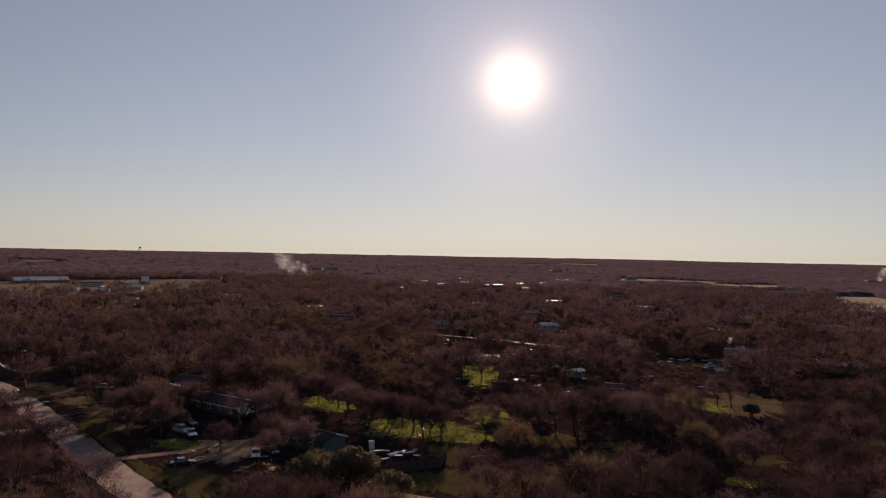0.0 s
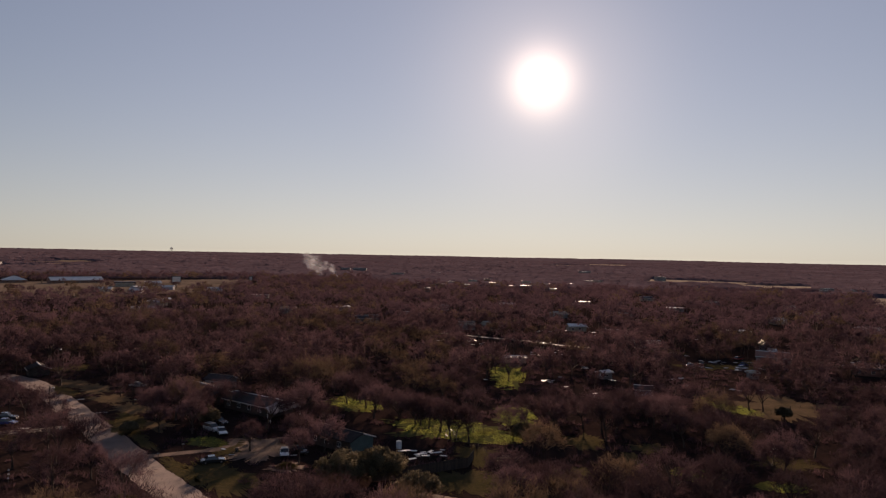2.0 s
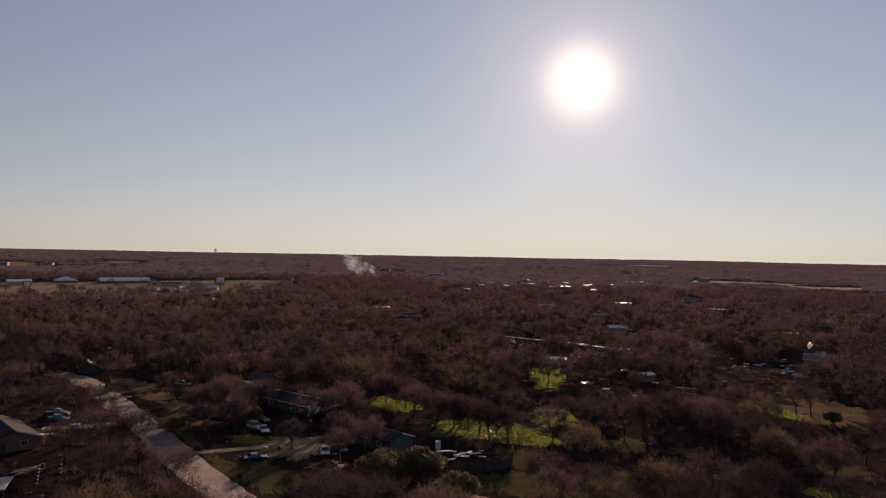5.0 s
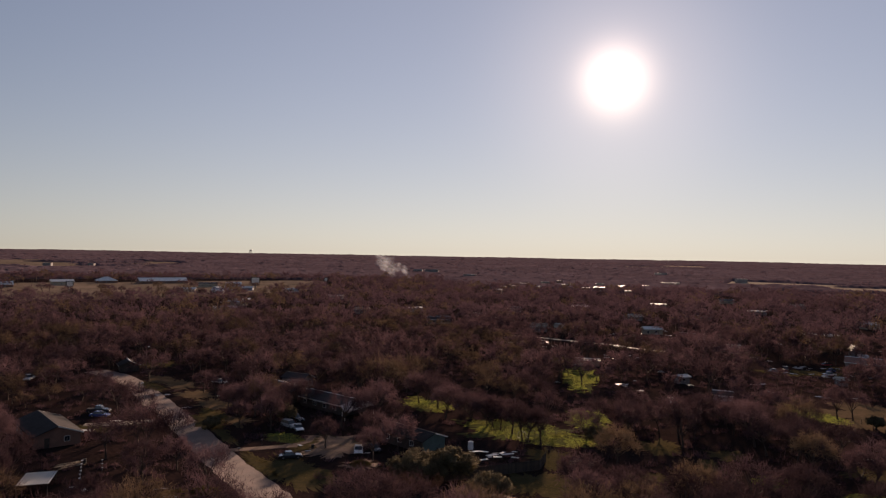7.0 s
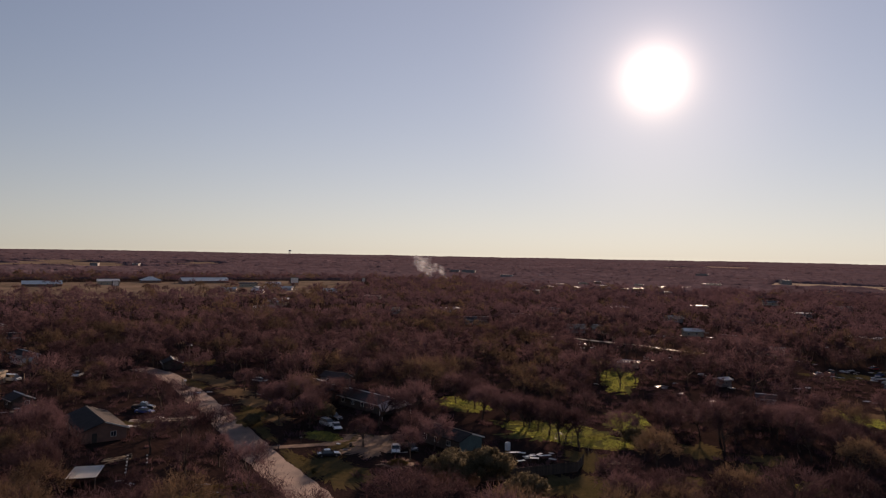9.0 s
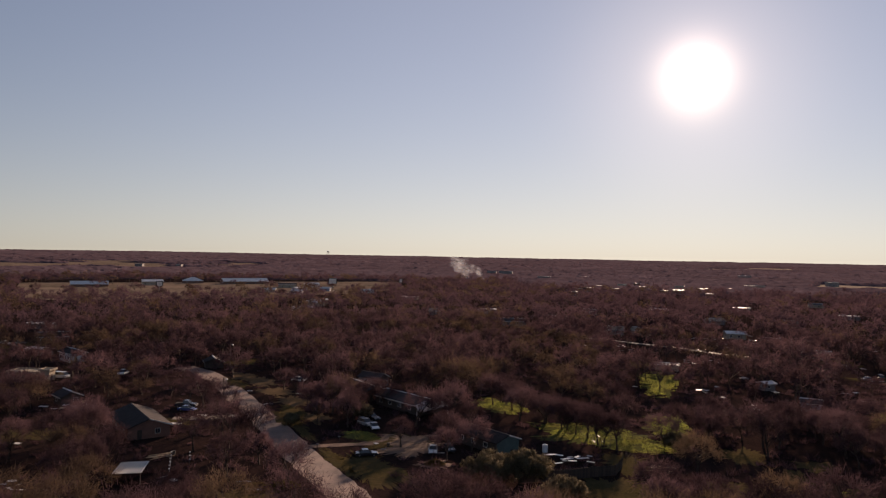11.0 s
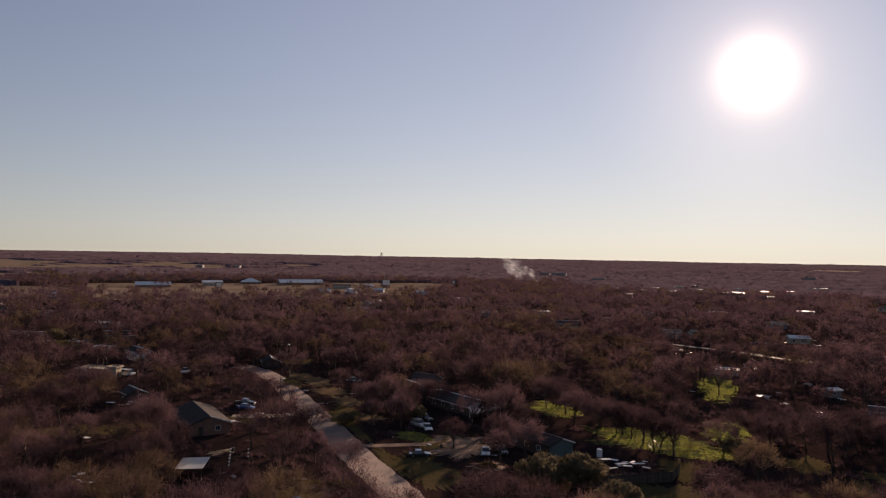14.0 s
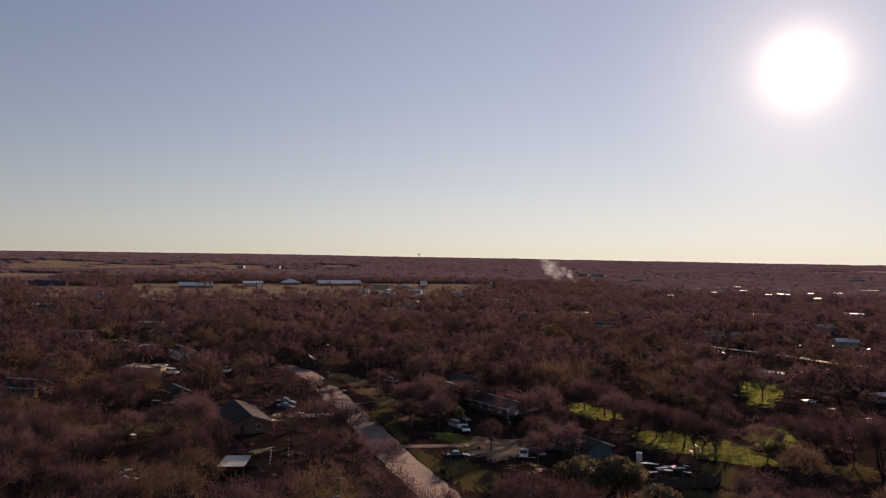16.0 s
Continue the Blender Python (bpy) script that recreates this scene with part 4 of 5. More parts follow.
# ---- fences ----
def board_fence(name, pts, tall, mat, label, board=0.16):
    f = thing(name, pts[0][0], pts[0][1], 0, 0, label, "fence")
    bm = bmesh.new()
    box(bm, 0, board - 0.012, -0.012, 0.012, 0.04, tall)
    shared = bpy.data.meshes.new("board")
    bm.to_mesh(shared)
    bm.free()
    shared.materials.append(M[mat])
    rng = random.Random(3)
    ox, oy = pts[0]
    for (ax, ay), (bx, by) in zip(pts, pts[1:]):
        n = int(math.hypot(bx - ax, by - ay) / board)
        a = math.degrees(math.atan2(by - ay, bx - ax))
        for i in range(n):
            b = place(new("board", shared), f)
            b.matrix_basis = pose(ax - ox + (bx - ax) * i / n, ay - oy + (by - ay) * i / n, rng.uniform(-0.03, 0.02), rng.uniform(-1, 1), 0, a)
        for z in (0.35, tall - 0.35):
            bm = boxes((0, math.hypot(bx - ax, by - ay), 0.014, 0.06, z - 0.045, z + 0.045))
            r = part("rail", bm, M[mat], f)
            r.matrix_basis = pose(ax - ox, ay - oy, 0, 0, 0, a)
        k = max(2, int(math.hypot(bx - ax, by - ay) / 2.4))
        for i in range(k + 1):
            p = part("post", boxes((-0.05, 0.05, 0.06, 0.16, 0, tall + 0.08)), M[mat], f)
            p.matrix_basis = pose(ax - ox + (bx - ax) * i / k, ay - oy + (by - ay) * i / k, 0, 0, 0, a)
    return f


board_fence("privacy_fence", [(-17, 129.5), (-13, 131.6), (0.4, 140.2), (1.6, 146)], 2.0, "wood", "tall dark weathered board fence round a yard")


def wire_fence(pts, label):
    f = thing("wire_fence", pts[0][0], pts[0][1], 0, 0, label, "fence")
    ox, oy = pts[0]
    tops = []
    for i, (x, y) in enumerate(pts):
        p = part("post", cylinder(0.07, 0.06, 0, 1.35, 6), M["wood"], f)
        p.matrix_basis = pose(x - ox, y - oy, 0, 0, 3 * (-1) ** i, 0)
        tops.append((x - ox, y - oy))
    for a, b in zip(tops, tops[1:]):
        for z in (0.5, 0.9, 1.25):
            v, t = tubes([(*a, z)], [(*b, z)], 0.012, 0.012, 3)
            place(new("wire", tri_mesh("wire", v, t, M["dark"])), f)


wire_fence([(-8 + 1.75 * i, 168.5 - 2.6 * i + 0.25 * (i % 2)) for i in range(8)], "wooden-posted wire fence across a green paddock")
wire_fence([(-3.2 + 2.4 * i, 164.4 + 1.1 * i) for i in range(7)], "wooden-posted wire fence across a green paddock")
wire_fence([(70 + 4 * i, 186 + 3.2 * i) for i in range(7)], "wooden-posted wire fence beside dry grass")


# ---- yard clutter ----
def water_tank(x, y):
    t = thing("water_tank", x, y, 0, 0, "white plastic water tank standing in a cluttered yard", "tank")
    part("body", cylinder(0.58, 0.58, 0.02, 1.6, 18), M["white"], t)
    part("lid", cylinder(0.28, 0.22, 1.6, 1.75, 12), M["white"], t)
    for z in (0.45, 0.85, 1.25):
        part("rib", cylinder(0.61, 0.61, z, z + 0.05, 18), M["white"], t)


water_tank(-14.4, 152.2)


def sheet_stack(x, y, rz, w, d, z=0.5):
    t = thing("work_table", x, y, rz, 0, "low table topped with a pale metal sheet", "table", "pale sheets in the yard")
    part("top", boxes((-w / 2, w / 2, -d / 2, d / 2, z, z + 0.05)), M["whiteroof"], t)
    for px in (-w / 2 + 0.1, w / 2 - 0.1):
        for py in (-d / 2 + 0.1, d / 2 - 0.1):
            part("leg", boxes((px - 0.04, px + 0.04, py - 0.04, py + 0.04, 0, z)), M["wood"], t)


for x, y, rz, w, d, z in ((-13.2, 148.4, 20, 2.0, 0.8, 0.6), (-11.2, 147.6, -10, 1.8, 0.7, 0.9), (-9.6, 146.8, 35, 2.2, 0.7, 0.5), (-8.2, 145.0, 8, 1.6, 0.8, 0.7), (-6.2, 146.4, 28, 2.4, 0.7, 1.0), (-4.6, 145.6, -15, 1.4, 0.6, 0.6), (-10.8, 143.6, 40, 1.6, 0.6, 0.4), (-7.4, 147.8, 60, 1.5, 0.6, 0.8),
                       (-17.8, 146.5, 0, 1.8, 0.9, 0.5), (-100.2, 157.6, 10, 2.2, 1.1, 0.5), (-101.5, 148.5, 8, 3.0, 1.2, 0.4), (-139, 157, 30, 2.5, 1.2, 0.5), (-144, 154, 10, 2.2, 1.0, 0.4),
                       (-102.5, 102.5, 40, 1.4, 1.0, 0.7), (-122, 123, 0, 2.0, 1.0, 0.5), (47.8, 240, 0, 1.6, 0.4, 0.8), (48.3, 238.5, 0, 1.6, 0.4, 0.8), (38.4, 217, 20, 1.6, 0.8, 0.5), (-248, 246, 0, 4, 2, 0.6)):
    sheet_stack(x, y, rz, w * 1.1, d * 1.1, z)
for x, y in ((-13, 148), (-8, 146), (-101, 149), (-140, 157), (-102.5, 102.5), (48, 239)):
    clear(x, y, 4, 0.9)


def scrap_yards():
    """Sheets of bright metal and plastic lying about the yards."""
    rng = random.Random(77)
    yards = [(0, 412, 8, 3), (25, 425, 6, 2), (43, 392, 8, 4), (66, 395, 8, 3), (7, 332, 5, 3), (36, 340, 5, 4), (35, 306, 7, 5), (17, 279, 2, 2), (6.3, 238, 1, 2), (26, 236, 2, 3), (31, 240, 3, 3), (42, 268, 4, 2), (38, 215, 2, 2),
             (-12, 341, 3, 3), (-10, 295, 2, 2), (51, 371, 3, 2), (88, 277, 3, 4), (99, 290, 5, 6), (103, 270, 4, 5), (112, 273, 4, 3), (152, 345, 4, 2), (168, 343, 4, 2), (67, 274, 3, 2), (88, 318, 5, 3), (147, 291, 4, 2), (68, 159, 4, 3)]
    yards += [(-298, 321, 6, 4), (-228, 238, 6, 5), (-250, 248, 6, 4), (-181, 214, 2, 1), (-184, 143, 4, 3), (-165, 129, 3, 3), (-299, 254, 5, 2), (-138, 159, 4, 5), (-136, 152, 3, 4), (-101.5, 101.5, 2, 4), (-96, 102, 2, 2), (-77, 113, 2, 2),
              (-60.5, 112, 4, 6), (-92, 177, 2, 2), (-88, 194, 5, 3), (-105, 190, 3, 2), (-47, 145, 3, 2), (-33, 146, 2, 2), (-9, 148, 4, 4), (-215, 450, 10, 5), (-235, 535, 12, 6), (-305, 640, 12, 5), (-310, 708, 14, 6)]
    # larger sheets that flash in the sun
    bright = [(45, 412), (54, 398), (39, 395), (70, 417), (66, 379), (81, 369), (27, 301), (37, 309), (44, 270), (32, 247), (26, 240), (31, 229), (38, 213), (68, 277), (89, 314), (93, 309), (71, 248), (74, 251),
              (72, 236), (117, 371), (95, 295), (98, 291), (92, 276), (99, 277), (108, 292), (114, 293), (111, 280), (85, 232), (87, 230), (94, 231), (157, 355), (167, 352), (159, 320), (169, 332), (163, 304), (166, 300), (140, 244), (133, 241)]
    for x, y in bright:
        clear(x, y, 3.0, 0.86)
    yards += [(x, y, 0.7, 1.5) for x, y in bright]
    for x, y, spread, n in yards:
        flash, n = n == 1.5, 2 if n == 1.5 else n
        for _ in range(n):
            w, d = rng.uniform(0.7, 1.9), rng.uniform(0.4, 1.0)
            if flash:
                w, d = w * 1.1 + 0.2, d * 1.0
            elif math.hypot(x, y) > 250:
                w, d = w * 1.5, d * 1.5
            tx, ty = (rng.uniform(-4, 3), rng.uniform(-4, 4)) if flash else (rng.uniform(-14, 6), rng.uniform(-10, 10))
            k = 5
            bm = prism([(-d / 2 + d * i / k, 0.05 * (i % 2)) for i in range(k + 1)] + [(d / 2 - d * i / k, 0.05 * ((k - i) % 2) - 0.015) for i in range(k + 1)], -w / 2, w / 2)
            lift = abs(math.sin(radians(tx))) * d / 2 + abs(math.sin(radians(ty))) * w / 2 + 0.03
            px, py = x + rng.gauss(0, 0.6) * spread, y + rng.gauss(0, 0.6) * spread
            ob = part("metal_sheet", bm, M[rng.choice(["white", "metalroof", "metalroof", "whiteroof"])], None)
            ob.matrix_world = pose(px, py, lift, tx, ty, rng.uniform(-30, 30))
            tagged(ob, "bright corrugated sheet lying in a cluttered yard", "metal sheet", "scrap sheets in the yards")
            clear(px, py, 1.0, 0.93)


scrap_yards()


def wire_fence(x, y, rz, n, gap):
    """Short posts with white caps, and two strands of wire."""
    t = thing("wire_fence", x, y, rz, 0, "short wire fence with white-capped wooden posts", "fence")
    for i in range(n):
        p = part("post", boxes((i * gap - 0.06, i * gap + 0.06, -0.06, 0.06, 0, 1.1)), M["wood"], t)
        part("cap", boxes((i * gap - 0.16, i * gap + 0.16, -0.16, 0.16, 1.1, 1.2)), M["white"], p, "white cap")
    for z in (0.5, 0.95):
        part("wire", boxes((0, (n - 1) * gap, 0.062, 0.082, z, z + 0.02)), M["steel"], t)
    for k in range(4):
        clear(x + math.cos(radians(rz)) * k * n * gap / 4, y + math.sin(radians(rz)) * k * n * gap / 4, 2.5, 0.9)


wire_fence(-86.3, 125.1, -57.2, 6, 2.3)
wire_fence(-82.8, 126.2, -57.2, 3, 2.6)


def barrel(x, y):
    t = thing("burn_barrel", x, y, 0, 0, "rusty black steel drum standing in a yard", "barrel")
    part("drum", cylinder(0.3, 0.3, 0, 0.88, 14), M["dark"], t)
    for z in (0.28, 0.58, 0.84):
        part("hoop", cylinder(0.315, 0.315, z, z + 0.03, 14), M["steel"], t)


for x, y in ((-18.4, 147.4), (-18, 149.5), (-47.5, 146), (-87, 127)):
    barrel(x, y)


def mailbox(x, y, rz):
    t = thing("mailbox", x, y, rz, 0, "small metal mailbox on a wooden post by the road", "mailbox")
    part("post", boxes((-0.05, 0.05, -0.05, 0.05, 0, 1.05)), M["wood"], t)
    part("box", prism([(-0.1, 1.05), (0.1, 1.05), (0.1, 1.2), (0.06, 1.27), (-0.06, 1.27), (-0.1, 1.2)], -0.25, 0.25), M["steel"], t)
    part("flag", boxes((0.0, 0.12, 0.1, 0.115, 1.2, 1.32)), M["lamp_red"], t)


mailbox(-61, 139.2, 40)
mailbox(-59, 146.5, 40)


def timber_pile(x, y, rz, n, label):
    rng = random.Random(int(x * 10))
    t = thing("timber_pile", x, y, rz, 0, label, "timber pile")
    for i in range(n):
        b = part("plank", boxes((-2.2, 2.2, -0.09, 0.09, 0, 0.05)), M["palewood"], t)
        b.matrix_basis = pose(rng.uniform(-0.6, 0.6), rng.uniform(-0.9, 0.9), 0.05 + 0.055 * i, rng.uniform(-4, 4), rng.uniform(-4, 4), rng.uniform(-25, 25))


timber_pile(9, 145.5, -15, 14, "loose pile of pale planks under a bare tree")
timber_pile(-139.5, 162, 30, 10, "loose pile of pale planks in a yard")
timber_pile(-88.5, 124.5, 60, 8, "loose pile of pale planks beside a shed")
clear(9, 145.5, 3, 0.93)
for x, y, r in ((-12, 170, 6), (-5, 165, 7), (3, 160, 7), (8, 172, 5), (14, 180, 4), (1, 150, 5), (-20, 182, 4), (-30, 196, 5), (14, 238, 6), (15, 225, 4), (35, 148, 4), (59, 133, 5), (-138, 219, 4), (-34.5, 136.5, 3.5), (78, 194, 6), (85, 203, 7), (92, 214, 6), (84, 189, 5), (-5, 190, 6), (6, 195, 6), (-14, 195, 5), (14, 200, 5), (-42, 145, 6)):
    clear(x, y, r, 0.86)


def brush_heap(x, y, r, seed):
    rng = np.random.default_rng(seed)
    n = 500
    a, d = rng.uniform(0, 6.28, n), np.sqrt(rng.uniform(0, 1, n)) * r
    p = np.stack([np.cos(a) * d, np.sin(a) * d, rng.uniform(0.0, 1, n) * (1 - (d / r) ** 2) * 0.9], 1)
    w = rng.normal(0, 1, (n, 3)) * [1, 1, 0.4]
    w /= np.linalg.norm(w, axis=1)[:, None]
    q = p + w * 0.8
    q[:, 2] = np.abs(q[:, 2])
    v, t = spikes(p, q, 0.05)
    ob = new("brush_heap", tri_mesh("brush_heap", v, t, M["dryblade"]))
    ob.matrix_world = pose(x, y, 0.03)
    tagged(ob, "heap of cut tan brush on bare ground", "brush heap", kind="stuff")


brush_heap(-34.6, 136.5, 2.0, 1)
brush_heap(-61, 113, 3.0, 2)
brush_heap(-57, 116, 2.4, 3)


def arch_frame(x, y, rz):
    t = thing("arched_frame", x, y, rz, 0, "pale arched steel frame standing in the paddock", "frame")
    n = 6
    for py in (-0.9, 0.9):
        line = [(1.0, 0.0)] + [(math.cos(math.pi * i / 10), 1.0 + 1.2 * math.sin(math.pi * i / 10)) for i in range(11)] + [(-1.0, 0.0)]
        verts, tris = [], []
        for i, (u, w) in enumerate(line):
            (u0, w0), (u1, w1) = line[max(i - 1, 0)], line[min(i + 1, len(line) - 1)]
            d = Vector((u1 - u0, w1 - w0)).normalized()
            for k in range(n):
                c, e = 0.035 * math.cos(2 * math.pi * k / n), 0.035 * math.sin(2 * math.pi * k / n)
                verts.append((u - d.y * c, py + e, w + d.x * c))
            if i:
                o = n * (i - 1)
                for k in range(n):
                    j = (k + 1) % n
                    tris += [(o + k, o + j, o + n + k), (o + j, o + n + j, o + n + k)]
        place(new("hoop", tri_mesh("hoop", verts, tris, M["steel"])), t)
    for px, z in ((1.0, 1.0), (-1.0, 1.0), (0.0, 2.2)):
        part("bar", boxes((px - 0.04, px + 0.04, -0.9, 0.9, z - 0.04, z + 0.04)), M["steel"], t)


arch_frame(-3.5, 160.8, 20)


# ---- signs, tower and lamps ----
def billboard(x, y, rz, w, low, high, label):
    t = thing("billboard", x, y, rz, 0, label, "billboard")
    part("pole", cylinder(0.6, 0.5, 0, low + 0.5, 12), M["steel"], t)
    p = part("panel", boxes((-w / 2, w / 2, -0.5, 0.5, low, high), bevel=0.1), M["sign"], t)
    part("panel_frame", boxes((-w / 2 - 0.2, w / 2 + 0.2, -0.35, 0.35, low - 0.4, low - 0.003), (-w / 2 - 0.2, w / 2 + 0.2, -0.35, 0.35, high + 0.003, high + 0.6), (-w / 2 - 0.7, -w / 2 - 0.003, -0.35, 0.35, low - 0.4, high + 0.6), (w / 2 + 0.003, w / 2 + 0.7, -0.35, 0.35, low - 0.4, high + 0.6)), M["dark"], p)
    clear(x, y, 6, 0.8)


billboard(-312, 748, 25, 8.0, 5.6, 11.2, "large pale roadside billboard on one pole")
billboard(-439, 614, 70, 6, 4.6, 9.0, "tall roadside sign on one dark pole")
billboard(-262, 845, 10, 3, 5.0, 9.0, "small pale roadside sign on a pole")


def water_tower(x, y):
    g = terrain(x, y)
    t = thing("water_tower", x, y, 0, g, "distant water tower rising over the wooded horizon", "water tower")
    bm = bmesh.new()
    bmesh.ops.create_uvsphere(bm, u_segments=20, v_segments=12, radius=1.0, matrix=Matrix.Translation((0, 0, 39 - g)) @ Matrix.Diagonal((7, 7, 3.8, 1)))
    part("tank", bm, M["steel"], t)
    for k in range(6):
        a = k * math.pi / 3
        v, f = tubes([(8.5 * math.cos(a), 8.5 * math.sin(a), 0)], [(6.5 * math.cos(a), 6.5 * math.sin(a), 39 - g)], 0.6, 0.6, 6)
        place(new("leg", tri_mesh("leg", v, f, M["steel"])), t)
    part("riser", cylinder(1.2, 1.2, 0, 37 - g, 10), M["steel"], t)


water_tower(-1722, 4049)


def pole_lamp(x, y):
    t = thing("yard_lamp", x, y, 0, 0, "tall wooden pole with a bright metal yard lamp", "lamp post")
    part("pole", cylinder(0.15, 0.11, 0, 8.2, 8), M["wood"], t)
    part("arm", boxes((0, 0.9, -0.03, 0.03, 7.9, 7.96)), M["steel"], t)
    part("lamp_head", cylinder(0.35, 0.2, 7.7, 7.95, 12, 0.9), M["whiteroof"], t)
    clear(x, y, 1.5, 0.95)


pole_lamp(-135, 230)
pole_lamp(-100.5, 168)


# ---- smoke ----
def smoke(x, y, puffs, label):
    """A drifting plume: two thin shells round a line of (sideways, up, radius)."""
    bm = bmesh.new()
    fine = []
    for (a, h, r), (a2, h2, r2) in zip(puffs, puffs[1:]):
        fine += [(a + (a2 - a) * k / 5, h + (h2 - h) * k / 5, r + (r2 - r) * k / 5) for k in range(5)]
    fine.append(puffs[-1])
    m = 16
    for shell in (1.0, 0.78, 0.55):
        rows = []
        for i, (a, h, r) in enumerate(fine):
            ends = math.sin(math.pi * (i + 0.6) / (len(fine) + 0.2)) ** 0.5
            row = []
            for k in range(m):
                t = 2 * math.pi * k / m
                rr = r * shell * ends * (1 + 0.7 * noise.noise((math.cos(t) * 1.3 + x, math.sin(t) * 1.3, h / 6 + shell)))
                row.append(bm.verts.new((a + rr * math.cos(t), rr * math.sin(t), h + 0.25 * rr * math.sin(t * 2 + i))))
            rows.append(row)
        for p, q in zip(rows, rows[1:]):
            for k in range(m):
                bm.faces.new((p[k], p[(k + 1) % m], q[(k + 1) % m], q[k]))
    for f in bm.faces:
        f.smooth = True
    me = bpy.data.meshes.new("smoke_plume")
    bm.to_mesh(me)
    bm.free()
    me.materials.append(M["smoke"])
    ob = new("smoke_plume", me)
    ob.matrix_world = pose(x, y, terrain(x, y))
    ob.visible_shadow = False
    tagged(ob, label, "smoke", kind="stuff")


smoke(-226, 1066, [(2, 4, 6), (0, 10, 9), (-4, 17, 12), (-9, 24, 15), (-14, 32, 16), (-22, 38, 13)], "grey-white smoke plume rising from the woods")
smoke(-184.6, 987, [(2, 5, 2.0), (-1, 8, 2.8), (-4, 12, 4.2), (-8, 17, 6.5), (-12, 22, 8), (-16, 27, 7)], "thin white smoke plume rising from the woods")
smoke(762, 1246, [(0, 6, 5), (4, 12, 7), (8, 20, 9), (14, 30, 10)], "pale smoke plume rising from far woods")
for x, y, r in ((-226, 1066, 14), (-184, 987, 8)):
    clear(x, y, r, 0.95)


# ---- grass ----
def grass_stuff():
    rng = np.random.default_rng(11)
    for dry, mat, label in ((0, "blade", "bright green blades of grass in sunlit glades"), (1, "dryblade", "dry tan blades of grass in open glades")):
        pts = []
        for x, y, rx, ry, rz, d in GLADES:
            if d != dry:
                continue
            n = int(rx * ry * 3.14 * (40 if not d else 12))
            r, a = np.sqrt(rng.uniform(0, 1, n)) * 1.05, rng.uniform(0, 6.283, n)
            u, v = r * rx * np.cos(a), r * ry * np.sin(a)
            c, s = math.cos(radians(rz)), math.sin(radians(rz))
            pts.append(np.stack([x + c * u - s * v, y + s * u + c * v, r], 1))
        p = np.concatenate(pts)
        keep = np.array([noise.noise((a / 3.5, b / 3.5, 9.0)) + 0.2 * noise.noise((a / 0.9, b / 0.9, 4.0)) > -0.3 + 0.9 * max(0.0, r - 0.6) for a, b, r in p])
        p = p[keep][:, :2]
        n = len(p)
        a = rng.uniform(0, 3.14, n)
        w, h = rng.uniform(0.02, 0.06, n), rng.uniform(0.08, 0.22, n)
        base = np.c_[p, np.full(n, 0.03)]
        side = np.stack([np.cos(a) * w, np.sin(a) * w, np.zeros(n)], 1)
        tip = base + np.stack([rng.normal(0, 0.06, n), rng.normal(0, 0.06, n), h], 1)
        v = np.stack([base - side, base + side, tip], 1).reshape(-1, 3)
        ob = new("grass", tri_mesh("grass", v, np.arange(3 * n).reshape(-1, 3), M[mat]))
        tagged(ob, label, "grass", kind="stuff")


grass_stuff()


# ---- evergreens and shrubs ----
def evergreen(x, y, tall, wide, seed, label, leaves=5200):
    add_tree("evergreen_tree", leafy_tree(seed, tall, wide, 70, leaves), (M["bark"], M["leaf"]), label, "tree", pose(x, y, 0))


evergreen(-22, 128.5, 5.6, 10.5, 1, "large olive evergreen tree beside a house", 7000)
evergreen(-15.5, 131, 6, 9, 2, "large olive evergreen tree beside a board fence", 6000)
evergreen(-8, 121.5, 4.5, 8, 3, "broad olive evergreen bush before a board fence")
evergreen(13.3, 163, 3.6, 6, 4, "dark rounded evergreen bush in a glade", 3000)
evergreen(83, 190, 3.5, 4.2, 5, "dark rounded bush on dry grass", 2500)
evergreen(95, 187, 3, 4, 6, "dark rounded bush on dry grass", 2000)
evergreen(-255, 240, 7, 9, 7, "dark evergreen tree beside a clearing", 3500)
evergreen(-61, 166, 5, 5, 8, "dark evergreen tree before a house", 3500)
evergreen(-76, 158, 2.5, 4, 9, "dark evergreen shrub by the road", 2000)


# ---- bare woods ----
def scatter(r0, r1, az0, az1, gap, seed):
    """Jittered places for trees in a ring segment, off the open places."""
    rng = np.random.default_rng(seed)
    n = int(2 * r1 / gap) + 2
    g = (np.arange(n) - n / 2) * gap
    x, y = np.meshgrid(g, g)
    x = x.ravel() + rng.uniform(-0.42, 0.42, n * n) * gap
    y = y.ravel() + rng.uniform(-0.42, 0.42, n * n) * gap
    r, az = np.hypot(x, y), np.degrees(np.arctan2(x, y))
    ok = (r > r0) & (r < r1) & (az > az0) & (az < az1)
    x, y = x[ok], y[ok]
    ok = np.ones(len(x), bool)
    for cx, cy, cr, reach in CLEAR:
        d2 = cx * cx + cy * cy
        f = np.clip((x * cx + y * cy) / d2, reach, 1.0)
        ok &= np.hypot(x - f * cx, y - f * cy) > cr + (1.3 if r0 < 200 else 0.0)
    for poly in FIELDS:
        ok &= ~inside(x, y, poly)
    ok &= np.array([noise.noise((a / 22, b / 22, 7.0)) > -0.38 for a, b in zip(x, y)])
    return np.stack([x[ok], y[ok]], 1)


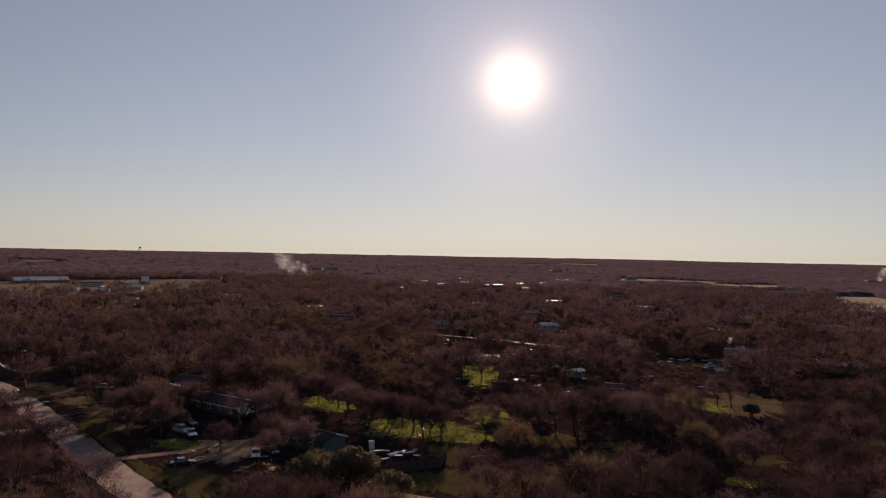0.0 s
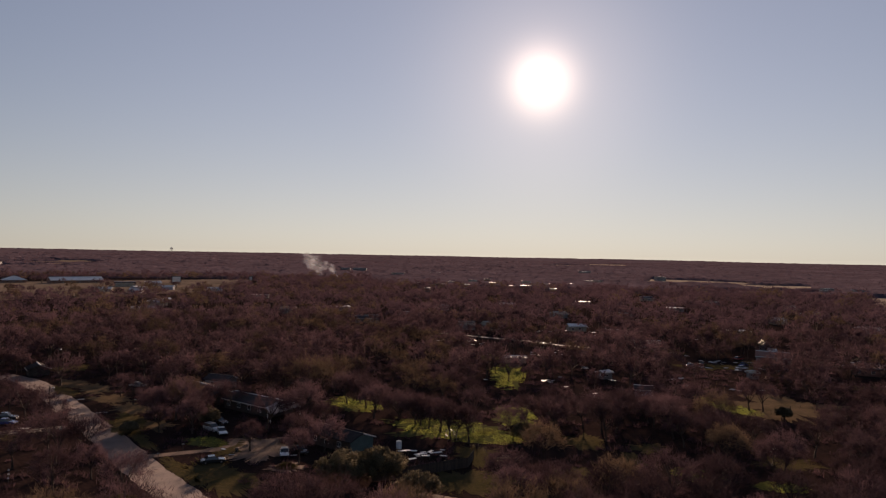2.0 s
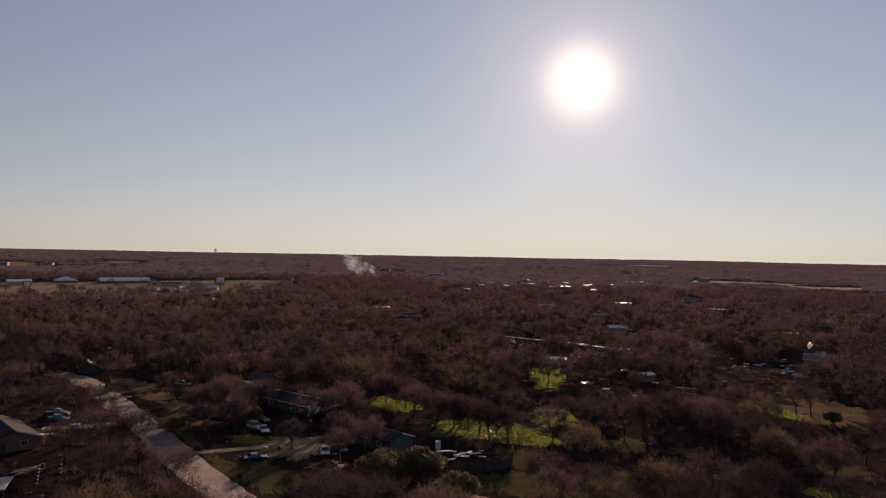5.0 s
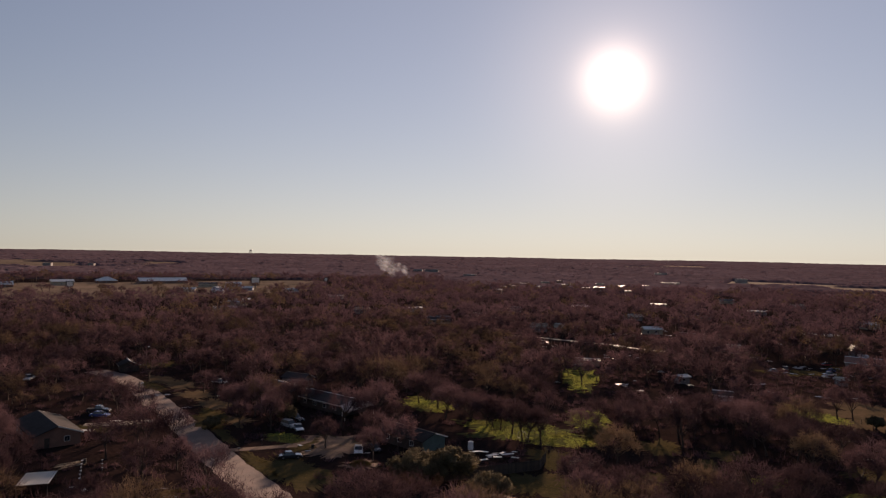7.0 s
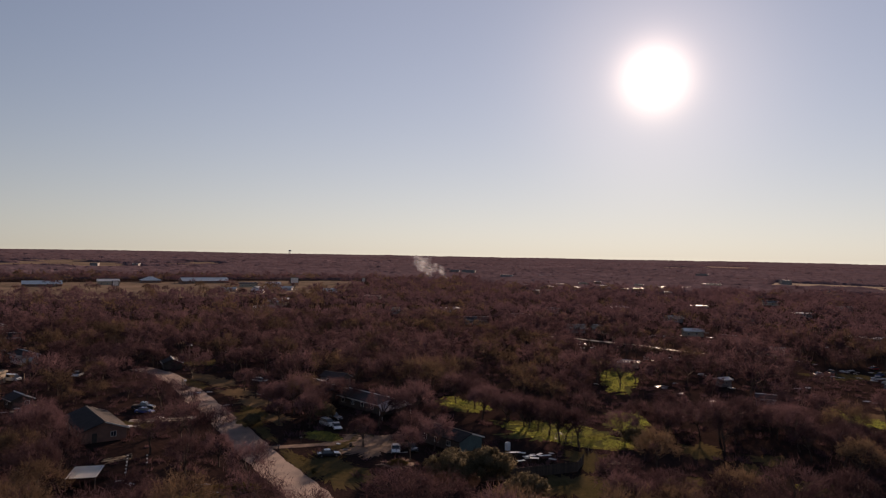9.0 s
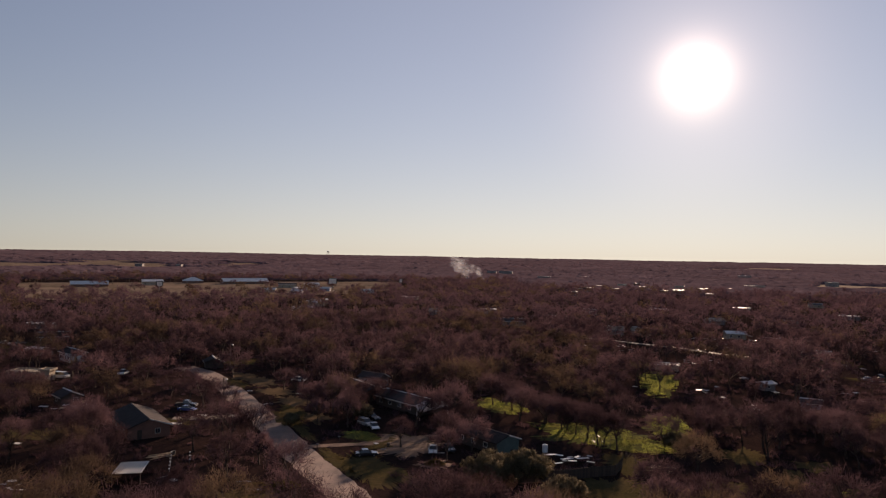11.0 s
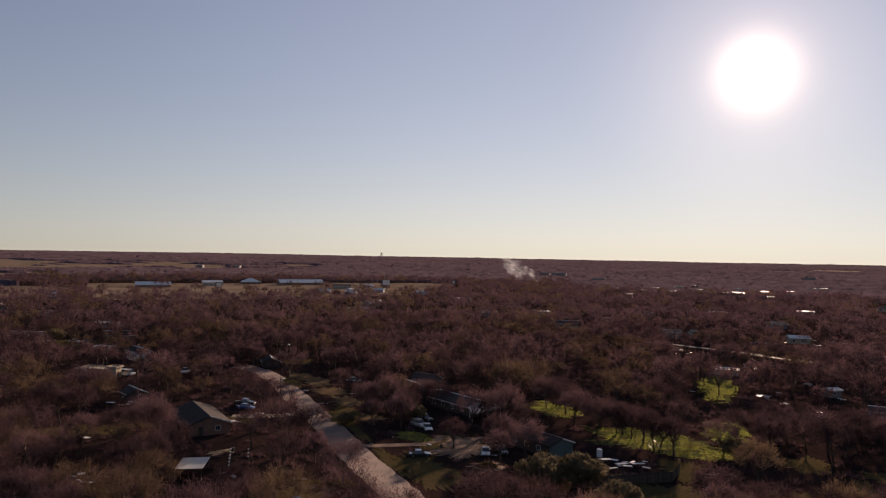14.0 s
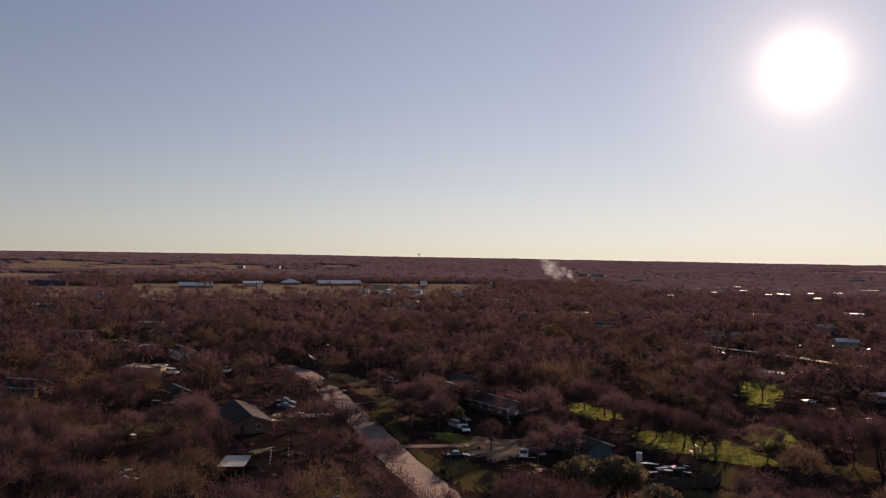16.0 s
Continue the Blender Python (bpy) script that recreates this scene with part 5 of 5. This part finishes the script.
for x, y, r in ((-45, 137, 5), (-37, 141, 4), (-36, 133, 4), (-49, 131, 6), (-193, 216, 7), (-178, 180, 7), (-255, 240, 8), (-60, 153, 5), (-20, 127, 7), (0, 127, 7), (-15, 125, 6), (-8, 120, 5), (-6, 131, 8), (-4, 117, 6), (-27, 212, 5), (-22, 225, 4), (14, 283, 5), (90, 232, 7), (-53, 160, 3), (-52, 144, 3), (-47, 128, 3), (-84, 117, 4), (-83.5, 124, 3.5), (-106, 152, 4), (-104, 160, 4), (-106, 142, 9), (-113, 150, 8), (-102, 134, 7), (-24, 148, 6), (-160, 178, 8), (-192, 217, 8)):
    clear(x, y, r, 0.92 if y < 160 or x < -170 else 0.97)


def woods():
    rng = np.random.default_rng(21)
    near = scatter(52, 225, -62, 42, 7.7, 31)
    near = near[np.argsort(np.hypot(near[:, 0], near[:, 1]))]
    count = min(290, len(near))
    kinds = []
    for i in range(10):
        tall = 6.9 + 0.45 * i
        olive = i in (3, 7)
        kinds.append(add_tree("bare_tree", bare_tree(100 + i, tall, tall * (1.0 + 0.08 * (i % 4)), 9, 56, 50, 0.03, 1950, 0.066), (M["bark"], M["olivetwig" if olive else "twig"]),
                              "leafless tree with an olive-tan budding crown" if olive else "leafless winter oak with a wide brown twiggy crown" if i % 2 else "leafless tree with a rounded grey-brown twiggy crown", "tree",
                              pose(near[i][0], near[i][1], -0.05, 0, 0, 36 * i), "bare winter trees"))
    # a stand of oaks sunward of the yard, vignette shade put into their twigs
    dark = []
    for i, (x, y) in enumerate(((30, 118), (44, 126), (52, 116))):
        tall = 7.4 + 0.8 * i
        dark.append(add_tree("bare_tree", bare_tree(140 + i, tall, tall * 1.08, 9, 50, 50, 0.03, 1750, 0.066), (M["bark"], M["shadetwig"]), "leafless oak with a dense twiggy crown coloured as if shaded", "tree", pose(x, y, -0.05), "bare winter trees"))
    for i in range(10, count):
        x, y = near[i]
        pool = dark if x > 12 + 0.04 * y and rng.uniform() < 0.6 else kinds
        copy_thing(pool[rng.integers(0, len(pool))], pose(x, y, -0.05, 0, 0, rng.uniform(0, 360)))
    # single trees on the glades, their trunks dark against the grass
    for x, y in ((8.8, 263), (13.6, 236), (77.9, 200.3), (81.3, 199.1), (-44.8, 146.6), (-24, 186), (-27, 190), (-31, 199), (-12.5, 173.7), (-11.2, 172.9), (-6.1, 166.5), (-3.6, 161.5), (-2.4, 163.4), (0.5, 158.1), (-33.2, 195.6), (-31.9, 199.4), (-29.7, 197.1), (-23.5, 179.1), (10.8, 164.5), (14.1, 172.7), (-16.9, 176.5), (-9, 169.3), (2, 180), (-17, 181), (7, 124), (-70, 160), (-75, 169), (-81, 178), (-89, 187), (-62, 159), (-33, 140), (-97, 196), (61.5, 140), (59, 138), (20, 170), (-12, 176), (-66, 181), (-60.5, 184), (-71, 178), (-76, 186), (-35.5, 152.5), (-29.5, 147.5), (-107, 129), (-113, 133)):
        copy_thing(kinds[(0, 2, 4, 5)[rng.integers(0, 4)]], pose(x, y, -0.05, 0, 0, rng.uniform(0, 360)))
    # single trees on the far field
    for i, (x, y) in enumerate([(-430 + 16 * k + rng.uniform(-8, 8), 575 + 17 * k + rng.uniform(-25, 25)) for k in range(-5, 9)] + [(-415 + 9.5 * k + rng.uniform(-10, 10), 482 + 6.5 * k + rng.uniform(-8, 34)) for k in range(16)]):
        copy_thing(kinds[rng.integers(0, 10)], pose(x, y, -0.05, 0, 0, rng.uniform(0, 360)))
    # scattered trees and hedges over the open farm field
    lone = np.stack([rng.uniform(-640, -250, 700), rng.uniform(465, 960, 700)], 1)
    lone = lone[inside(lone[:, 0], lone[:, 1], FIELDS[0])]
    lone = lone[[noise.noise((x / 60, y / 25, 21.0)) > 0.3 for x, y in lone]]
    # the rest of the wood, too many to count
    bands = [(near[count:], 200, 24, 1250, 0.085, 8.6, 0.04, 5), (scatter(225, 400, -62, 42, 8.0, 32), 220, 18, 560, 0.18, 8.8, 0.0, 4), (np.concatenate([scatter(400, 880, -60, 40, 10.2, 33), scatter(880, 1060, -50, -8, 10.2, 34), lone]), 300, 16, 180, 0.4, 9.0, 0.0, 0)]
    for spots, seed, br, fine, slim, tall, thick, limbs in bands:
        if not len(spots):
            continue
        models = []
        for k in range(8):
            wide = tall * rng.uniform(1.1, 1.45)
            t, c = bare_tree(seed + k, tall + rng.uniform(-1.5, 1.8), wide, max(3, limbs), br, 0, thick, fine, slim, 3)
            if not limbs:
                t = tubes([(0, 0, 0)], [(0, 0, tall * 0.5)], 0.3, 0.12, 3)
            models.append((t, c))
        pick = np.random.default_rng(seed + 77)
        made = []
        for x, y in spots:
            lot = noise.noise((x / 45, y / 45, 11.0)) + 0.6 * pick.uniform(-1, 1) - (0.25 if x > -60 else 0.0)
            made.append((x, y, pick.integers(0, 8), pick.uniform(0, 6.283), (0.62 + 0.75 * pick.uniform(0, 1) ** 1.4) * (1 + 0.4 * noise.noise((x / 38, y / 38, 3.0))), lot > 0.28))
        for which, name, mat, olive in ((0, "woodland_trunks", "bark", None), (1, "woodland_crowns", "twig" if limbs else "litfartwig", False), (1, "woodland_crowns", "olivetwig", True)):
            vs, ts, o = [], [], 0
            for x, y, k, a, s, tint in made:
                if olive is not None and tint != olive:
                    continue
                v, t = models[k][which]
                c, n = math.cos(a) * s, math.sin(a) * s
                vs.append(np.stack([v[:, 0] * c - v[:, 1] * n + x, v[:, 0] * n + v[:, 1] * c + y, v[:, 2] * s], 1))
                ts.append(t + o)
                o += len(v)
            if vs:
                ob = new(name, tri_mesh(name, np.concatenate(vs), np.concatenate(ts), M[mat]))
                tagged(ob, "leafless olive-tan trees mixed through the winter woodland" if olive else "dense leafless winter woodland stretching into the distance", "woodland", kind="stuff")


def canopy_height(p, q):
    return terrain(p, q) + 4.6 + 1.7 * noise.noise((p / 19, q / 19, 0.0)) + 2.6 * noise.noise((p / 90, q / 90, 5.0)) + 1.5 * noise.noise((p / 300, q / 300, 6.0))


def canopy_gaps(flat):
    """Where the far wood opens: fields, with hedges across them, and building plots."""
    hole = np.zeros(len(flat), bool)
    for poly in FIELDS:
        hole |= inside(flat[:, 0], flat[:, 1], poly)
    hole &= np.array([noise.noise((p / 210, q / 90, 2.0)) if p * p + q * q > 1.0e6 else 1.0 for p, q in flat]) > -0.12
    for cx, cy, cr, reach in CLEAR:
        d2 = cx * cx + cy * cy
        if d2 > 640000:
            f = np.clip((flat[:, 0] * cx + flat[:, 1] * cy) / d2, 0.985, 1.0)
            hole |= np.hypot(flat[:, 0] - f * cx, flat[:, 1] - f * cy) < cr
    far, way = np.hypot(flat[:, 0], flat[:, 1]), np.degrees(np.arctan2(flat[:, 0], flat[:, 1]))
    return hole | (far < 840) | ((far < 1040) & (way > -49) & (way < -9))


def far_canopy():
    """The wood beyond, as a sheet of uneven crowns with loose sprays of twigs over it."""
    az = np.radians(np.linspace(-66, 46, 600))
    radii = 830 * (4930 / 830) ** (np.arange(200) / 199)
    rng = np.random.default_rng(8)
    a, r = np.meshgrid(az, radii)
    a = a + rng.uniform(-0.4, 0.4, a.shape) * (az[1] - az[0])
    r = r * (1 + rng.uniform(-0.004, 0.004, r.shape))
    flat = np.stack([(r * np.sin(a)).ravel(), (r * np.cos(a)).ravel()], 1)
    # every second ring stands up as a row of crowns, the next falls back between them
    crest = np.where(np.arange(len(radii)) % 2 == 0, 1.0, -1.0)[:, None] + rng.uniform(-0.7, 0.7, a.shape)
    z = np.array([canopy_height(p, q) for p, q in flat]) + (0.32 * crest * np.clip(r / 900, 0.5, 2.5)).ravel()
    hole = canopy_gaps(flat)
    # the wood's edge slopes down to the open ground
    floor_z = np.array([terrain(p, q) - 1.5 for p, q in flat])
    wood = (~hole).astype(float).reshape(a.shape)
    for k in range(2):
        wide = np.pad(wood, 1, mode="edge")
        wood = np.minimum(wood, sum(wide[i:i + a.shape[0], j:j + a.shape[1]] for i in range(3) for j in range(3)) / 9)
    near_edge = np.where(r.ravel() > 1000, wood.ravel(), (~hole).astype(float))
    z = floor_z + (z - floor_z) * near_edge
    n = len(az)
    i, j = np.meshgrid(np.arange(n - 1), np.arange(len(radii) - 1))
    o = (j * n + i).ravel()
    tris = np.concatenate([np.stack([o, o + 1, o + n], 1), np.stack([o + 1, o + n + 1, o + n], 1)])[:, [0, 2, 1]]
    ob = new("far_woods", tri_mesh("far_woods", np.c_[flat, z], tris, M["canopy"]))
    tagged(ob, "far hazy brown woods rolling to the horizon", "woodland", kind="stuff")
    k = 70000
    a, r = np.radians(rng.uniform(-62, 42, k)), 850 * (3300 / 850) ** rng.uniform(0, 1, k)
    p = np.stack([r * np.sin(a), r * np.cos(a)], 1)
    keep = ~canopy_gaps(p)
    p, r = p[keep], r[keep]
    size = r / 1000
    base = np.c_[p, [canopy_height(u, v) - 0.8 for u, v in p]]
    tip = base + np.stack([rng.normal(0, 0.7, len(p)), rng.normal(0, 0.7, len(p)), rng.uniform(0.9, 2.0, len(p))], 1) * (0.5 + 0.5 * size[:, None])
    v, t = blades(base, tip, (1.0 * size)[:, None], rng)
    ob = new("far_woods", tri_mesh("far_woods", v, t, M["litfartwig"]))
    tagged(ob, "bare treetops of the far brown woods", "woodland", kind="stuff")


def scrub():
    """Low brush over the open forest floor."""
    spots = []
    rng = np.random.default_rng(51)
    n = 3400
    a, r = np.radians(rng.uniform(-58, 38, n)), np.sqrt(rng.uniform(60 ** 2, 290 ** 2, n))
    p = np.stack([r * np.sin(a), r * np.cos(a)], 1)
    ok = np.ones(n, bool)
    for (ax, ay), (bx, by) in zip(ROAD, ROAD[1:]):
        d = np.array([bx - ax, by - ay])
        f = np.clip(((p - [ax, ay]) @ d) / (d @ d), 0, 1)
        ok &= np.hypot(p[:, 0] - ax - f * d[0], p[:, 1] - ay - f * d[1]) > 5.2
    for x, y, rx, ry, rz, dry in GLADES:
        ok &= np.hypot((p[:, 0] - x) / rx, (p[:, 1] - y) / ry) > 1.0
    for cx, cy, cr, reach in CLEAR:
        if reach > 0.94:
            ok &= np.hypot(p[:, 0] - cx, p[:, 1] - cy) > min(cr, 5.0)
    for x, y in ((-58, 144), (-50, 147), (-45, 152), (-97, 158)):
        ok &= np.hypot(p[:, 0] - x, p[:, 1] - y) > 5
    p = p[ok]
    k = 26
    size = np.repeat(rng.uniform(0.5, 1.5, len(p)), k)
    base = np.c_[np.repeat(p, k, 0), np.zeros(len(p) * k)]
    n = len(base)
    base[:, :2] += rng.normal(0, 0.5, (n, 2)) * size[:, None]
    tip = base + np.stack([rng.normal(0, 0.5, n), rng.normal(0, 0.5, n), rng.uniform(0.5, 1.2, n)], 1) * size[:, None]
    v, t = blades(base, tip, 0.16, rng)
    ob = new("scrub", tri_mesh("scrub", v, t, M["twig"]))
    tagged(ob, "low brown leafless scrub on the woodland floor", "scrub", kind="stuff")


woods()
scrub()
far_canopy()
